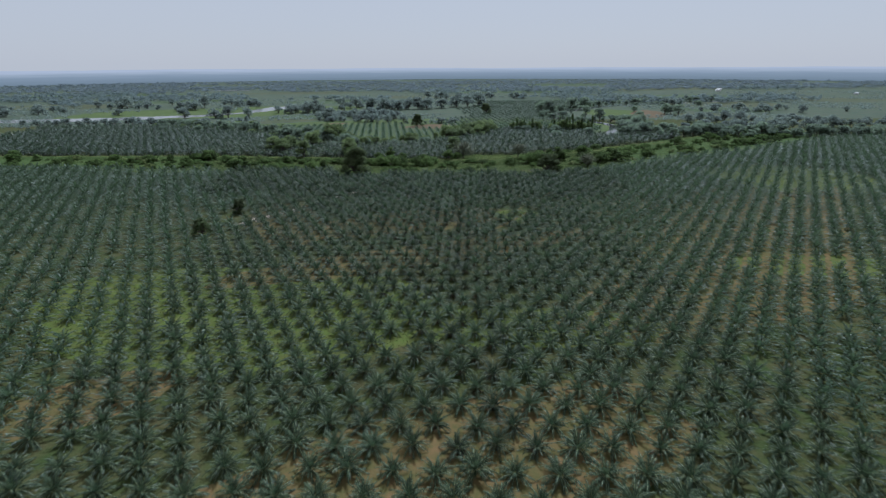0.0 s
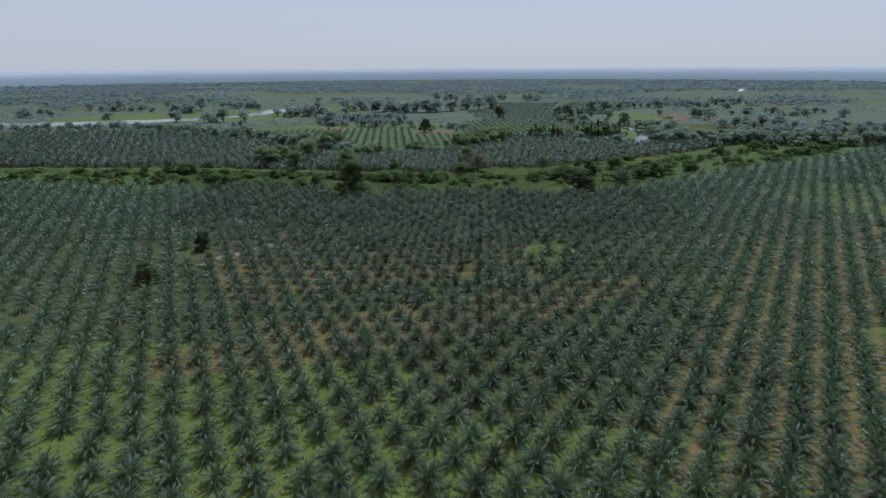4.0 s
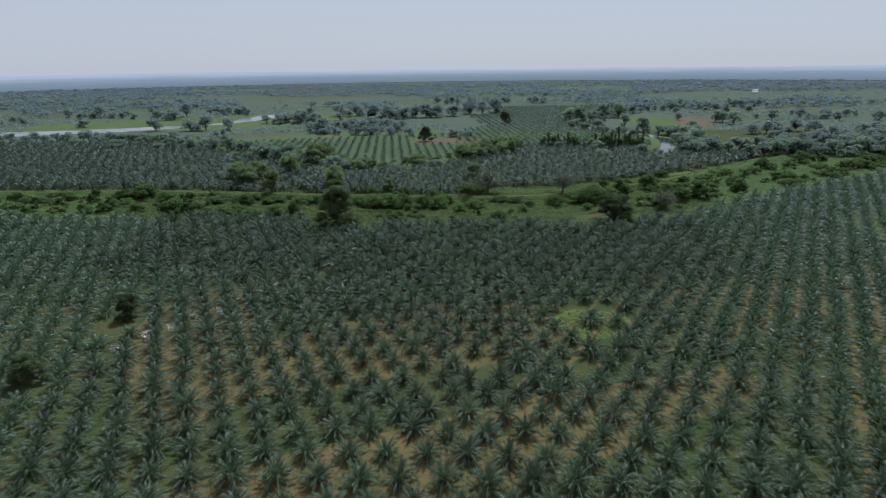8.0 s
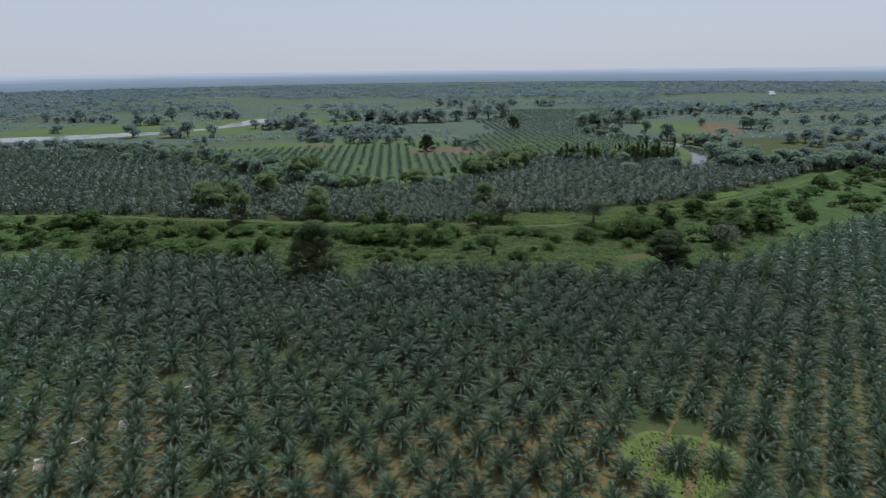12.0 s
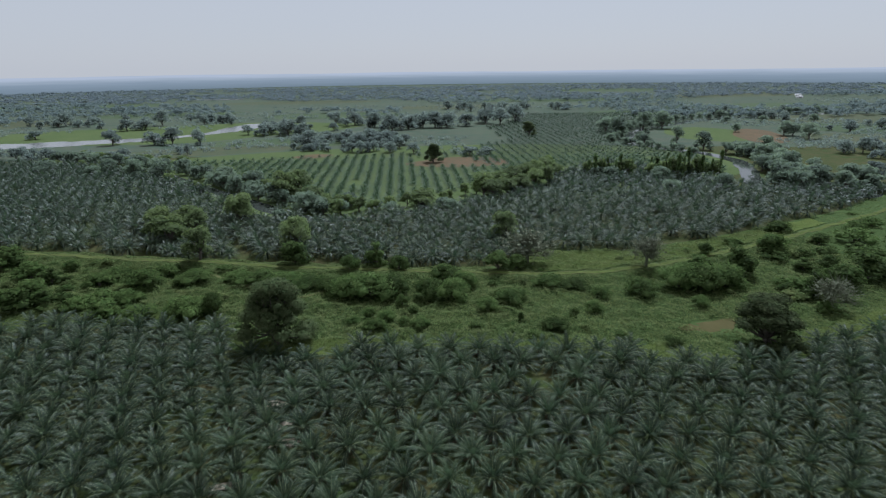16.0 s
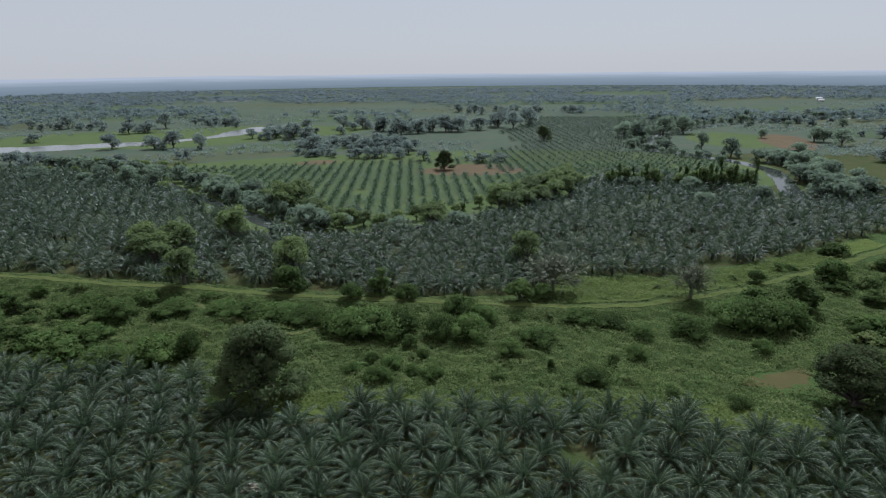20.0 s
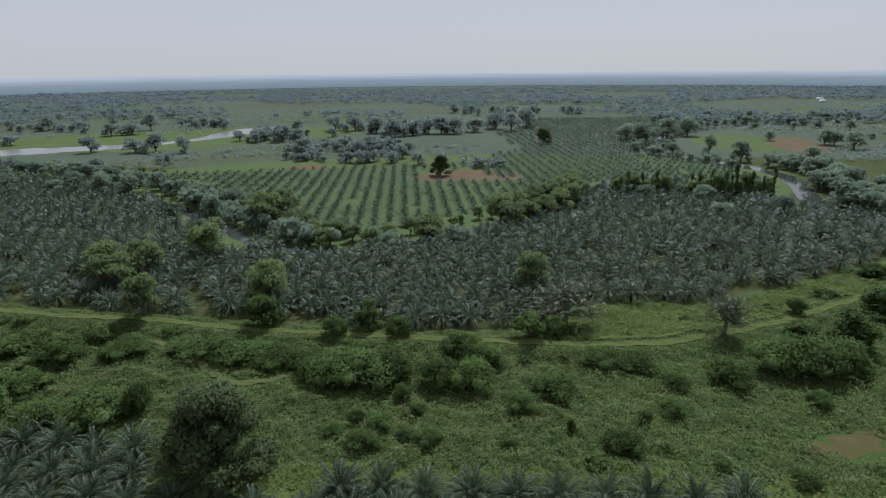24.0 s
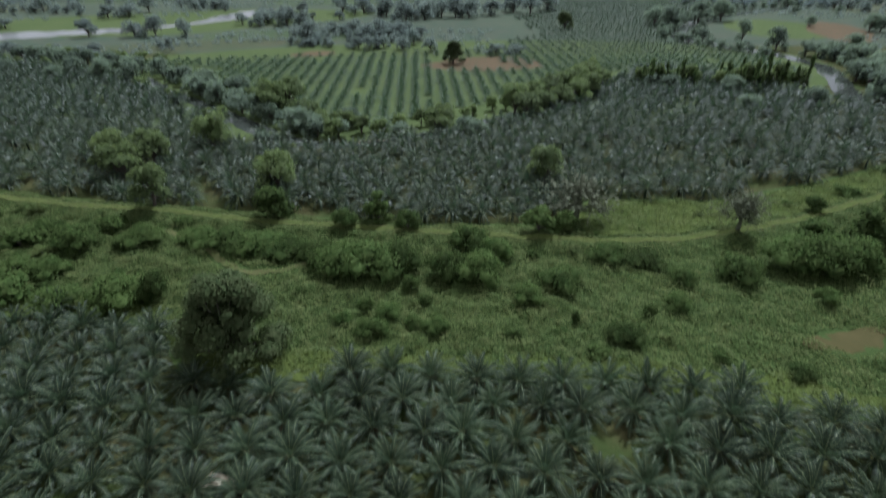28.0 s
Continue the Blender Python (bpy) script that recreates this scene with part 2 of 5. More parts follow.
def joined(pieces):
    """One pair of arrays out of several (verts, tris)."""
    vs, ts, n = [], [], 0
    for v, t in pieces:
        vs.append(v)
        ts.append(np.asarray(t) + n)
        n += len(v)
    return np.concatenate(vs), np.concatenate(ts)


def spread(templates, spots, turns, sizes, heights=None, seed=1):
    """Joined copies of templates at spots (n x 3), each turned about z and sized."""
    r = np.random.RandomState(seed)
    pick = r.randint(0, len(templates), len(spots))
    heights = sizes if heights is None else heights
    out = []
    for k, (v, t) in enumerate(templates):
        ids = np.nonzero(pick == k)[0]
        if not len(ids):
            continue
        c, s = np.cos(turns[ids])[:, None], np.sin(turns[ids])[:, None]
        x = (v[None, :, 0] * c - v[None, :, 1] * s) * sizes[ids][:, None] + spots[ids, 0][:, None]
        y = (v[None, :, 0] * s + v[None, :, 1] * c) * sizes[ids][:, None] + spots[ids, 1][:, None]
        z = v[None, :, 2] * heights[ids][:, None] + spots[ids, 2][:, None]
        vv = np.stack([x, y, z], -1).reshape(-1, 3)
        tt = (t[None] + (np.arange(len(ids)) * len(v))[:, None, None]).reshape(-1, 3)
        out.append((vv, tt))
    return joined(out)


def tube(points, radii, sides=6):
    """A tapered tube along points."""
    pts = np.asarray(points, float)
    vs, ts = [], []
    for n, p in enumerate(pts):
        ahead = pts[min(n + 1, len(pts) - 1)] - pts[max(n - 1, 0)]
        ahead = ahead / (np.linalg.norm(ahead) + 1e-9)
        side = np.cross(ahead, (0.31, 0.95, 0.05))
        side /= np.linalg.norm(side) + 1e-9
        up = np.cross(side, ahead)
        for k in range(sides):
            a = 2 * math.pi * k / sides
            vs.append(p + radii[n] * (math.cos(a) * side + math.sin(a) * up))
    for n in range(len(pts) - 1):
        for k in range(sides):
            a, b = n * sides + k, n * sides + (k + 1) % sides
            ts += [(a, b, a + sides), (b, b + sides, a + sides)]
    return np.array(vs), np.array(ts)


def part(name, me, parent, label=""):
    ob = new(name, me)
    ob.parent = parent
    if label:
        tagged(ob, label)
    return ob


def structure(name, me, label, category):
    return tagged(new(name, me), label, category, kind="structure")


def stuff(name, me, label, category):
    return tagged(new(name, me), label, category, kind="stuff")


def flat_shape(xs, low, high, z, cols=6, rough_edge=2.0, rows=None, seed=3):
    """A sheet between two uneven lines over x."""
    r = np.random.RandomState(seed)
    n = len(xs)
    v = np.zeros((n, cols + 1, 3))
    lo = low + r.uniform(-rough_edge, rough_edge, n)
    hi = high + r.uniform(-rough_edge, rough_edge, n)
    for k in range(cols + 1):
        v[:, k, 0], v[:, k, 1], v[:, k, 2] = xs, lo + (hi - lo) * k / cols, z
    t = []
    for a in range(n - 1):
        for k in range(cols):
            i = a * (cols + 1) + k
            t += [(i, i + cols + 1, i + 1), (i + 1, i + cols + 1, i + cols + 2)]
    return v.reshape(-1, 3), np.array(t)


def blot(cx, cy, rx, ry, z, turn=0.0, uneven=0.25, seed=1, n=48):
    """An uneven round patch of ground."""
    r = np.random.RandomState(seed)
    a = np.linspace(0, 2 * math.pi, n, endpoint=False)
    k = 1 + sum(r.uniform(-uneven, uneven) / m * np.sin(m * a + r.uniform(0, 6)) for m in (2, 3, 5, 8))
    x, y = rx * k * np.cos(a), ry * k * np.sin(a)
    c, s = math.cos(turn), math.sin(turn)
    v = np.stack([cx + x * c - y * s, cy + x * s + y * c, np.full(n, z)], -1)
    v = np.concatenate([[[cx, cy, z]], v])
    return v, np.array([(0, 1 + i, 1 + (i + 1) % n) for i in range(n)])


def ribbon(line, width, z, seed=1, step=4.0, uneven=0.15, cols=1, shift=0.0):
    """A band of ground or water along a line, with uneven edges."""
    r = np.random.RandomState(seed)
    p = np.array(line, float)
    d = np.r_[0, np.cumsum(np.hypot(*np.diff(p, axis=0).T))]
    s = np.arange(0, d[-1], step)
    q = np.stack([np.interp(s, d, p[:, 0]), np.interp(s, d, p[:, 1])], -1)
    w = np.interp(s, d, width) if np.ndim(width) else np.full(len(s), float(width))
    for _ in range(6):
        q[1:-1] = (q[:-2] + 2 * q[1:-1] + q[2:]) / 4
    g = np.gradient(q, axis=0)
    g /= np.linalg.norm(g, axis=1, keepdims=True) + 1e-9
    nrm = np.stack([-g[:, 1], g[:, 0]], -1)
    wl = w * 0.5 * (1 + r.uniform(-uneven, uneven, len(s)))
    wr = w * 0.5 * (1 + r.uniform(-uneven, uneven, len(s)))
    m, t = len(s), []
    f = np.linspace(0, 1, cols + 1)
    v = np.concatenate([np.c_[q + nrm * (wl - (wl + wr) * g1)[:, None] + nrm * shift, np.full(m, z)] for g1 in f])
    for k in range(cols):
        for i in range(m - 1):
            a, b = k * m + i, (k + 1) * m + i
            t += [(a, b, a + 1), (a + 1, b, b + 1)]
    return v, np.array(t)


# ---- the lie of the land ----
XF = [-900, -420, -270, -230, -197, -135, -83, -62, -48, 20, 66, 100, 131, 183, 215, 250, 288, 345, 480, 900]
YF = [520, 470, 450, 440, 432, 426, 425, 420, 403, 401, 395, 387, 401, 425, 445, 462, 481, 506, 570, 760]
XB = [-900, -420, -272, -220, -156, -119, -86, -56, -27, 0, 43, 52, 60, 99, 125, 147, 180, 237, 304, 375, 480, 900]
YB = [560, 530, 512, 509, 499, 490, 484, 479, 473, 469, 468, 483, 488, 485, 494, 502, 516, 543, 586, 637, 700, 950]
TRACK_LINE = [(-420, 522), (-272, 506), (-200, 501), (-152, 494), (-127, 487), (-85, 481), (-56, 473), (-9, 466), (25, 461), (50, 458), (71, 457), (94, 463), (114, 469), (154, 486), (200, 509), (250, 535), (310, 575), (370, 625)]
FORK_LINE = [(-82, 470), (-66, 460), (-55, 449), (-47, 443), (-40, 444), (-32, 449), (-20, 458)]


def front_edge(x):
    return np.interp(x, XF, YF)


def back_edge(x):
    return np.interp(x, XB, YB)


TR = np.array(TRACK_LINE, float)


def lift(x, y):
    """Height of the low bank that carries the track, and of the hummocks in the overgrown strip."""
    ty = np.interp(x, TR[:, 0], TR[:, 1])
    bank = 1.8 * np.exp(-(np.maximum(np.abs(y - ty) - 2.2, 0) / 4.0) ** 2)
    hum = 0.5 + 0.35 * np.sin(x * 0.21 + 1.3 * np.sin(y * 0.13)) * np.sin(y * 0.27 + x * 0.05) + 0.25 * np.sin(x * 0.53 + y * 0.31) * np.sin(y * 0.61)
    inside = np.clip((y - front_edge(x)) / 8.0, 0, 1) * np.clip((back_edge(x) + 6 - y) / 6.0, 0, 1)
    return (bank + hum) * inside


def ground_sheet():
    a = np.linspace(0, 2 * math.pi, 96, endpoint=False)
    rings = [0, 200, 600, 1200, 2400, 4900]
    v = [(0, 300, 0)]
    for rr in rings[1:]:
        v += [(rr * math.cos(b), 300 + rr * math.sin(b), 0) for b in a]
    t = [(0, 1 + i, 1 + (i + 1) % 96) for i in range(96)]
    for k in range(len(rings) - 2):
        for i in range(96):
            p, q = 1 + k * 96 + i, 1 + k * 96 + (i + 1) % 96
            t += [(p, p + 96, q), (q, p + 96, q + 96)]
    return mesh_of("ground", np.array(v, float), np.array(t), GROUND)


structure("ground", ground_sheet(), "flat plantation ground of green grass and brown soil", "ground")
xs = np.arange(-880, 900, 6.0)
structure("pasture", mesh_of("pasture", *flat_shape(np.arange(-4000, 4001, 60.0), np.full(134, 790.0), np.full(134, 4300.0), 0.05, 12, 30), FAR_GRASS), "pale green open pasture beyond the river", "pasture")


def cover_sheet():
    us, n = np.arange(-420, 470, 2.5), 36
    w = np.linspace(0, 1, n + 1)
    x = np.repeat(us[:, None], n + 1, 1)
    y = front_edge(x) + (back_edge(x) + 5 - front_edge(x)) * w[None]
    z = 0.04 + lift(x, y)
    v = np.stack([x, y, z], -1).reshape(-1, 3)
    t = []
    for a in range(len(us) - 1):
        for k in range(n):
            i = a * (n + 1) + k
            t += [(i, i + n + 1, i + 1), (i + 1, i + n + 1, i + n + 2)]
    return mesh_of("overgrown_bank", v, np.array(t), COVER, True)


structure("overgrown_bank", cover_sheet(), "hummocky bank overgrown with green creepers", "bank")


def draped(v, t, up):
    v = v.copy()
    v[:, 2] = up + lift(v[:, 0], v[:, 1])
    return v, t


structure("track_verge", mesh_of("track_verge", *draped(*ribbon(TRACK_LINE, 2.4, 0, 9, 1.5, 0.45, 8), 0.20), BRIGHT_GRASS, True), "short green grass beside the track", "grass")
for off in (-0.95, 0.95):
    structure("track", mesh_of("track", *draped(*ribbon(TRACK_LINE, 0.55, 0, 12 + int(off * 2), 1.5, 0.3, 2, off), 0.24), TRACK, True), "worn grassy wheel rut along the low bank", "track")
structure("side_track", mesh_of("side_track", *draped(*ribbon(FORK_LINE, 2.0, 0, 4, 1.2, 0.4, 6), 0.27), TRACK, True), "pale grassy side track through creepers", "track")
ux = np.arange(-420, 470, 4.0)
structure("grass_verge", mesh_of("grass_verge", *draped(*flat_shape(ux, front_edge(ux) + 1, front_edge(ux) + 9, 0, 5, 2.0), 0.22), BRIGHT_GRASS), "bright green grass verge beside the palms", "grass")
bx = np.arange(50, 215, 3.0)
structure("grass_slope", mesh_of("grass_slope", *draped(*flat_shape(bx, np.interp(bx, TR[:, 0], TR[:, 1]) + 4, np.maximum(back_edge(bx), np.interp(bx, TR[:, 0], TR[:, 1]) + 6) + 2, 0, 6, 1.0), 0.35), BRIGHT_GRASS), "bright green grass slope below the palms", "grass")
structure("clearing", mesh_of("clearing", *blot(59, 287.5, 11.5, 11.5, 0.062, 0.3, 0.4, 5), CLEAR_GRASS), "bright green grass clearing among palms", "grass")
ROW = np.array([0.595, 0.803])                     # the harvest paths run along the palms' diagonal rows
for n in range(-5, 17):
    low, far_y = (140 + 3 * abs(n - 9), 330) if n > 4 else (272 + 4 * n, 330)
    start = np.array([-2.62 + (n - 0.4) * 8.63, 144.1 - (n - 0.4) * 0.84])
    a, b = start + ROW * (low - start[1]) / 0.803, start + ROW * (far_y + 12 * math.sin(n * 2.1) - start[1]) / 0.803
    structure("harvest_path", mesh_of("harvest_path", *ribbon([tuple(a), tuple(b)], ((3.0, 2.0) if n > 4 else (1.6, 1.2))[n % 2], 0.075 + 0.004 * (n + 5), 90 + n, 1.6, 0.7), PATH_SOIL), "trodden brown path between palm rows", "path")
for n, (sx, sy, ra, rb) in enumerate([(-62, 176, 84, 36), (30, 156, 55, 14), (278, 372, 62, 50), (166, 200, 34, 15)]):
    structure("lane_grass", mesh_of("lane_grass", *blot(sx, sy, ra, rb, 0.024 + 0.003 * n, -0.15, 0.3, 170 + n), LANE_GRASS), "yellowish green grass between rows of palms", "grass")
for n, (sx, sy, ra, rb) in enumerate([(-2, 280, 56, 24), (5, 226, 85, 15), (8, 94, 70, 18), (-84, 122, 22, 12), (-66, 285, 20, 45)]):
    structure("bare_soil", mesh_of("bare_soil", *blot(sx, sy, ra, rb, 0.040 + 0.003 * n, 0.3, 0.35, 150 + n), PATH_SOIL), "brown trodden soil with grass tufts under palms", "soil")
structure("mud_pool", mesh_of("mud_pool", *blot(97, 413, 8, 4.5, 0.72, 0.3, 0.7, 6, 90), MUD), "brown muddy pool at the edge of the palms", "pool")
structure("red_patch", mesh_of("red_patch", *blot(38, 736, 45, 26, 0.1, -0.1, 0.3, 8), RED_SOIL), "bare reddish soil patch", "soil")
structure("red_patch", mesh_of("red_patch", *blot(-100, 784, 18, 12, 0.1, 0, 0.3, 9), RED_SOIL), "bare reddish soil patch", "soil")
structure("red_patch", mesh_of("red_patch", *blot(392, 880, 26, 70, 0.14, -0.3, 0.3, 10), RED_SOIL), "bare reddish strip of field", "soil")
structure("green_field", mesh_of("green_field", *blot(345, 905, 50, 70, 0.1, -0.4, 0.25, 11), YOUNG_GRASS), "bright green field inside the river bend", "field")
structure("marsh", mesh_of("marsh", *blot(-330, 1010, 230, 120, 0.08, 0.25, 0.25, 12), YOUNG_GRASS), "green marsh around the pond", "marsh")
RIVER = [(640, 560), (430, 560), (300, 578), (232, 598), (236, 625), (256, 665), (276, 715), (268, 760), (235, 810), (222, 850), (243, 893), (275, 945), (330, 1000), (400, 1056), (520, 1110), (700, 1140)]
structure("river", mesh_of("river", *ribbon(RIVER, 13.5, 0.18, 3, 5.0), WATER), "slow brown river reflecting the sky", "river")
OXBOW = [(-330, 760), (-260, 735), (-200, 700), (-160, 655), (-135, 630), (-105, 600), (-82, 574), (-60, 556), (-38, 550), (-15, 560), (20, 580), (55, 610), (90, 650), (120, 690)]
structure("side_river", mesh_of("side_river", *ribbon(OXBOW, [5, 5, 6, 7, 8, 10, 11, 9, 8, 7, 6, 6, 6, 6], 0.16, 5, 4.0), WATER), "narrow dark side river between trees", "river")
POND_LINE = [(-900, 850), (-700, 870), (-520, 885), (-430, 905), (-340, 935), (-300, 965), (-270, 1000), (-255, 1050), (-240, 1100), (-215, 1140)]
structure("pond", mesh_of("pond", *ribbon(POND_LINE, [60, 60, 55, 52, 40, 22, 24, 45, 55, 10], 0.15, 7, 8.0, 0.2), POND), "long shallow pond with a grey surface", "pond")
structure("pond", mesh_of("pond", *blot(-560, 1850, 60, 26, 0.15, 0.1, 0.3, 13), POND), "small distant pond", "pond")


PLOTS = [(-700, 1180, 160, 60, 0), (-480, 1320, 140, 50, 1), (-150, 1250, 110, 70, 1), (60, 1420, 120, 60, 0), (420, 1230, 150, 60, 1), (620, 1060, 120, 70, 0), (650, 1330, 170, 70, 1), (900, 1180, 150, 70, 0), (330, 1600, 220, 70, 1), (-300, 1650, 200, 60, 0), (-850, 1600, 240, 80, 1), (800, 1700, 260, 80, 0), (0, 1900, 260, 60, 1), (-600, 2050, 300, 70, 1), (600, 2100, 320, 80, 1), (480, 830, 60, 60, 0), (560, 940, 90, 50, 1), (-150, 880, 90, 45, 1), (-220, 830, 100, 30, 0)]
for n, (px, py, ra, rb, sort) in enumerate(PLOTS):
    name = ("fallow_field", "crop_field")[sort]
    structure(name, mesh_of(name, *blot(px, py, ra, rb, 0.09 + 0.004 * n, rs.uniform(-0.3, 0.3), 0.3, 70 + n), (FALLOW, CROP)[sort]), ("pale fallow field with dry grass", "green field of low crops")[sort], "field")


def far_rim():
    """A glowing ring painted as the hazy edge of the plain, far behind everything."""
    n = 240
    v, t = [], []
    r = np.random.RandomState(5)
    for i in range(n):
        a = 2 * math.pi * i / n
        up = 57 + 2 * math.sin(3 * a + 1) + 1.0 * math.sin(17 * a) + r.uniform(-0.7, 0.7)
        for z in (-1, up * 0.5, up):
            v.append((2650 * math.cos(a), 300 + 2650 * math.sin(a), z))
    for i in range(n):
        j = (i + 1) % n
        for k in (0, 1):
            t += [(3 * i + k, 3 * j + k, 3 * i + k + 1), (3 * j + k, 3 * j + k + 1, 3 * i + k + 1)]
    m = bpy.data.materials.new("painted_haze_glow")
    m.use_nodes = True
    nd, ln = m.node_tree.nodes, m.node_tree.links
    nd.clear()
    geo = nd.new("ShaderNodeNewGeometry")
    sep = nd.new("ShaderNodeSeparateXYZ")
    ln.new(geo.outputs["Position"], sep.inputs[0])
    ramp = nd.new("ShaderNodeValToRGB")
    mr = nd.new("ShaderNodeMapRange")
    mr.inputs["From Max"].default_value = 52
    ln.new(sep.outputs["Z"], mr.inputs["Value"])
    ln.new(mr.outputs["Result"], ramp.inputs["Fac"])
    # Haze painted as a glow that pales upwards to the sky's tone.
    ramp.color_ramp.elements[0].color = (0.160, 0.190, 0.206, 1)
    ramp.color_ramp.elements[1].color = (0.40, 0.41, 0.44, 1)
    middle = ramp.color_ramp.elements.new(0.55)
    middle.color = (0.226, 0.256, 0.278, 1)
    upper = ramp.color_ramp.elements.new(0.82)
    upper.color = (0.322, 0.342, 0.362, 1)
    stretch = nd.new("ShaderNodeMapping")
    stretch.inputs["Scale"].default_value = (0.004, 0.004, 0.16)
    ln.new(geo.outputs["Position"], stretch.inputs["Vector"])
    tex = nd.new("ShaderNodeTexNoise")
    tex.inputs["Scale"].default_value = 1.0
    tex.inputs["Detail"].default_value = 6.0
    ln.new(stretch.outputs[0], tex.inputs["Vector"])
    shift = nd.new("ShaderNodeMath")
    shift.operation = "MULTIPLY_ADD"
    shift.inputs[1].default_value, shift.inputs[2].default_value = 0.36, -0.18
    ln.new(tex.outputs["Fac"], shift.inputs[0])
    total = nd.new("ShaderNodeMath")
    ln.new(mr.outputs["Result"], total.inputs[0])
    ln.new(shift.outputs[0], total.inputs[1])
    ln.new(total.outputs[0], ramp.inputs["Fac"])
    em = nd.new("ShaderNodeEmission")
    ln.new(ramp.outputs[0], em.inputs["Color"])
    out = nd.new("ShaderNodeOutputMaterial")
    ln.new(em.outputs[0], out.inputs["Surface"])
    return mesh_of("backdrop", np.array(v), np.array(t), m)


structure("backdrop", far_rim(), "glowing blue-grey rim painted as hazy distant forest at the horizon", "backdrop")

# ---- oil palms ----


def palm_crown(seed, fronds=34, leaflets=14, length=4.6, wide=0.16, stem=True, lift_off=0.0, spear=84, sag=80, what="all"):
    """A full dome of arching fronds, each a rib with two combs of leaflets: the young ones stand up, the old ones droop to the ground."""
    V, T, n = [], [], 0
    low = 0.12 - lift_off
    for i in range(fronds):
        r = np.random.RandomState(seed * 101 + i)
        az = i * 2.39996 + r.uniform(-0.3, 0.3)
        age = (i + 0.5) / fronds
        el = radians(spear - sag * age ** 0.75 + r.uniform(-7, 7))
        ln = length * (0.78 + 0.26 * min(1, age * 2.0)) * r.uniform(0.88, 1.08)
        bend = radians(40 + 52 * age + r.uniform(-12, 12))
        out = np.array([math.cos(az), math.sin(az), 0])
        side = np.array([-math.sin(az), math.cos(az), 0])
        m = max(4, leaflets // 2)
        pts, dirs = [out * 0.15], []
        for k in range(m):
            e = el - bend * ((k + 0.5) / m) ** 1.3
            d = out * math.cos(e) + np.array([0, 0, math.sin(e)])
            p = pts[-1] + d * ln / m
            p[2] = max(p[2], low + 0.1 * r.rand())
            d = p - pts[-1]
            dirs.append(d / np.linalg.norm(d))
            pts.append(p)
        pts = np.array(pts)
        if stem or what == "ribs":
            for k in range(m):
                w = 0.085 * (1 - k / m) + 0.03
                V += [pts[k] - side * w, pts[k] + side * w, pts[k + 1]]
                T.append((n, n + 1, n + 2))
                n += 3
        for k in range(0 if what == "ribs" else leaflets):
            s = 0.14 + 0.86 * (k + 0.5) / leaflets
            f = s * m
            j = min(int(f), m - 1)
            p = pts[j] + (pts[j + 1] - pts[j]) * (f - j)
            d = dirs[j]
            up = np.cross(side, d)
            up = up if up[2] > 0 else -up
            ll = length * 0.185 * (0.35 + 0.65 * math.sin(math.pi * min(1, 0.12 + 0.86 * s))) * r.uniform(0.85, 1.15)
            for sg in (-1, 1):
                q = side * sg * 0.74 + d * (0.55 + 0.3 * s) + up * r.uniform(0.0, 0.3) - np.array([0, 0, 0.30 + 0.35 * r.rand()])
                q = q / np.linalg.norm(q)
                tip = p + q * ll
                tip[2] = max(tip[2], low - 0.06)
                V += [p - d * wide, p + d * wide, tip]
                T.append((n, n + 1, n + 2))
                n += 3
    V = np.array(V)
    V[:, 2] += lift_off
    return V, np.array(T)


def palm_trunk(seed, height, radius=0.34):
    """A stout trunk ringed with the stubs of cut fronds."""
    r = np.random.RandomState(seed)
    k = 7
    z = np.linspace(-0.1, height, k)
    pieces = [tube([(0.06 * math.sin(a), 0.06 * math.cos(a * 1.3), a) for a in z], [radius * (1.25 - 0.3 * a / height) * r.uniform(0.92, 1.08) for a in z], 8)]
    for i in range(int(height * 9)):
        a, h = i * 2.4, 0.3 + (height - 0.3) * i / (height * 9)
        o = np.array([math.cos(a), math.sin(a), 0])
        s = np.array([-math.sin(a), math.cos(a), 0])
        p = o * radius * 0.8 + np.array([0, 0, h])
        pieces.append((np.array([p - s * 0.12, p + s * 0.12, p + o * 0.28 + np.array([0, 0, 0.3]), p + np.array([0, 0, 0.25])]), np.array([(0, 1, 2), (0, 2, 3), (1, 3, 2)])))
    return joined(pieces)


def dry_skirt(seed, length=3.6):
    """A few browned fronds that hang below the crown."""
    r = np.random.RandomState(seed)
    pieces = []
    for i in range(7):
        az, dn = r.uniform(0, 6.28), r.uniform(0.35, 0.8)
        o, s = np.array([math.cos(az), math.sin(az), 0]), np.array([-math.sin(az), math.cos(az), 0])
        for k in range(9):
            f = 0.2 + 0.8 * k / 9
            p = o * length * f * 0.62 - np.array([0, 0, 1]) * length * dn * f * f
            for sg in (-1, 1):
                q = p + s * sg * 0.55 * math.sin(math.pi * (0.15 + 0.8 * f)) + o * 0.25 - np.array([0, 0, 0.35])
                pieces.append((np.array([p - o * 0.12, p + o * 0.12, q]), np.array([(0, 1, 2)])))
    return joined(pieces)


A0, A1, A2 = np.array([-2.62, 144.1]), np.array([8.63, -0.84]), np.array([-3.36, 7.95])


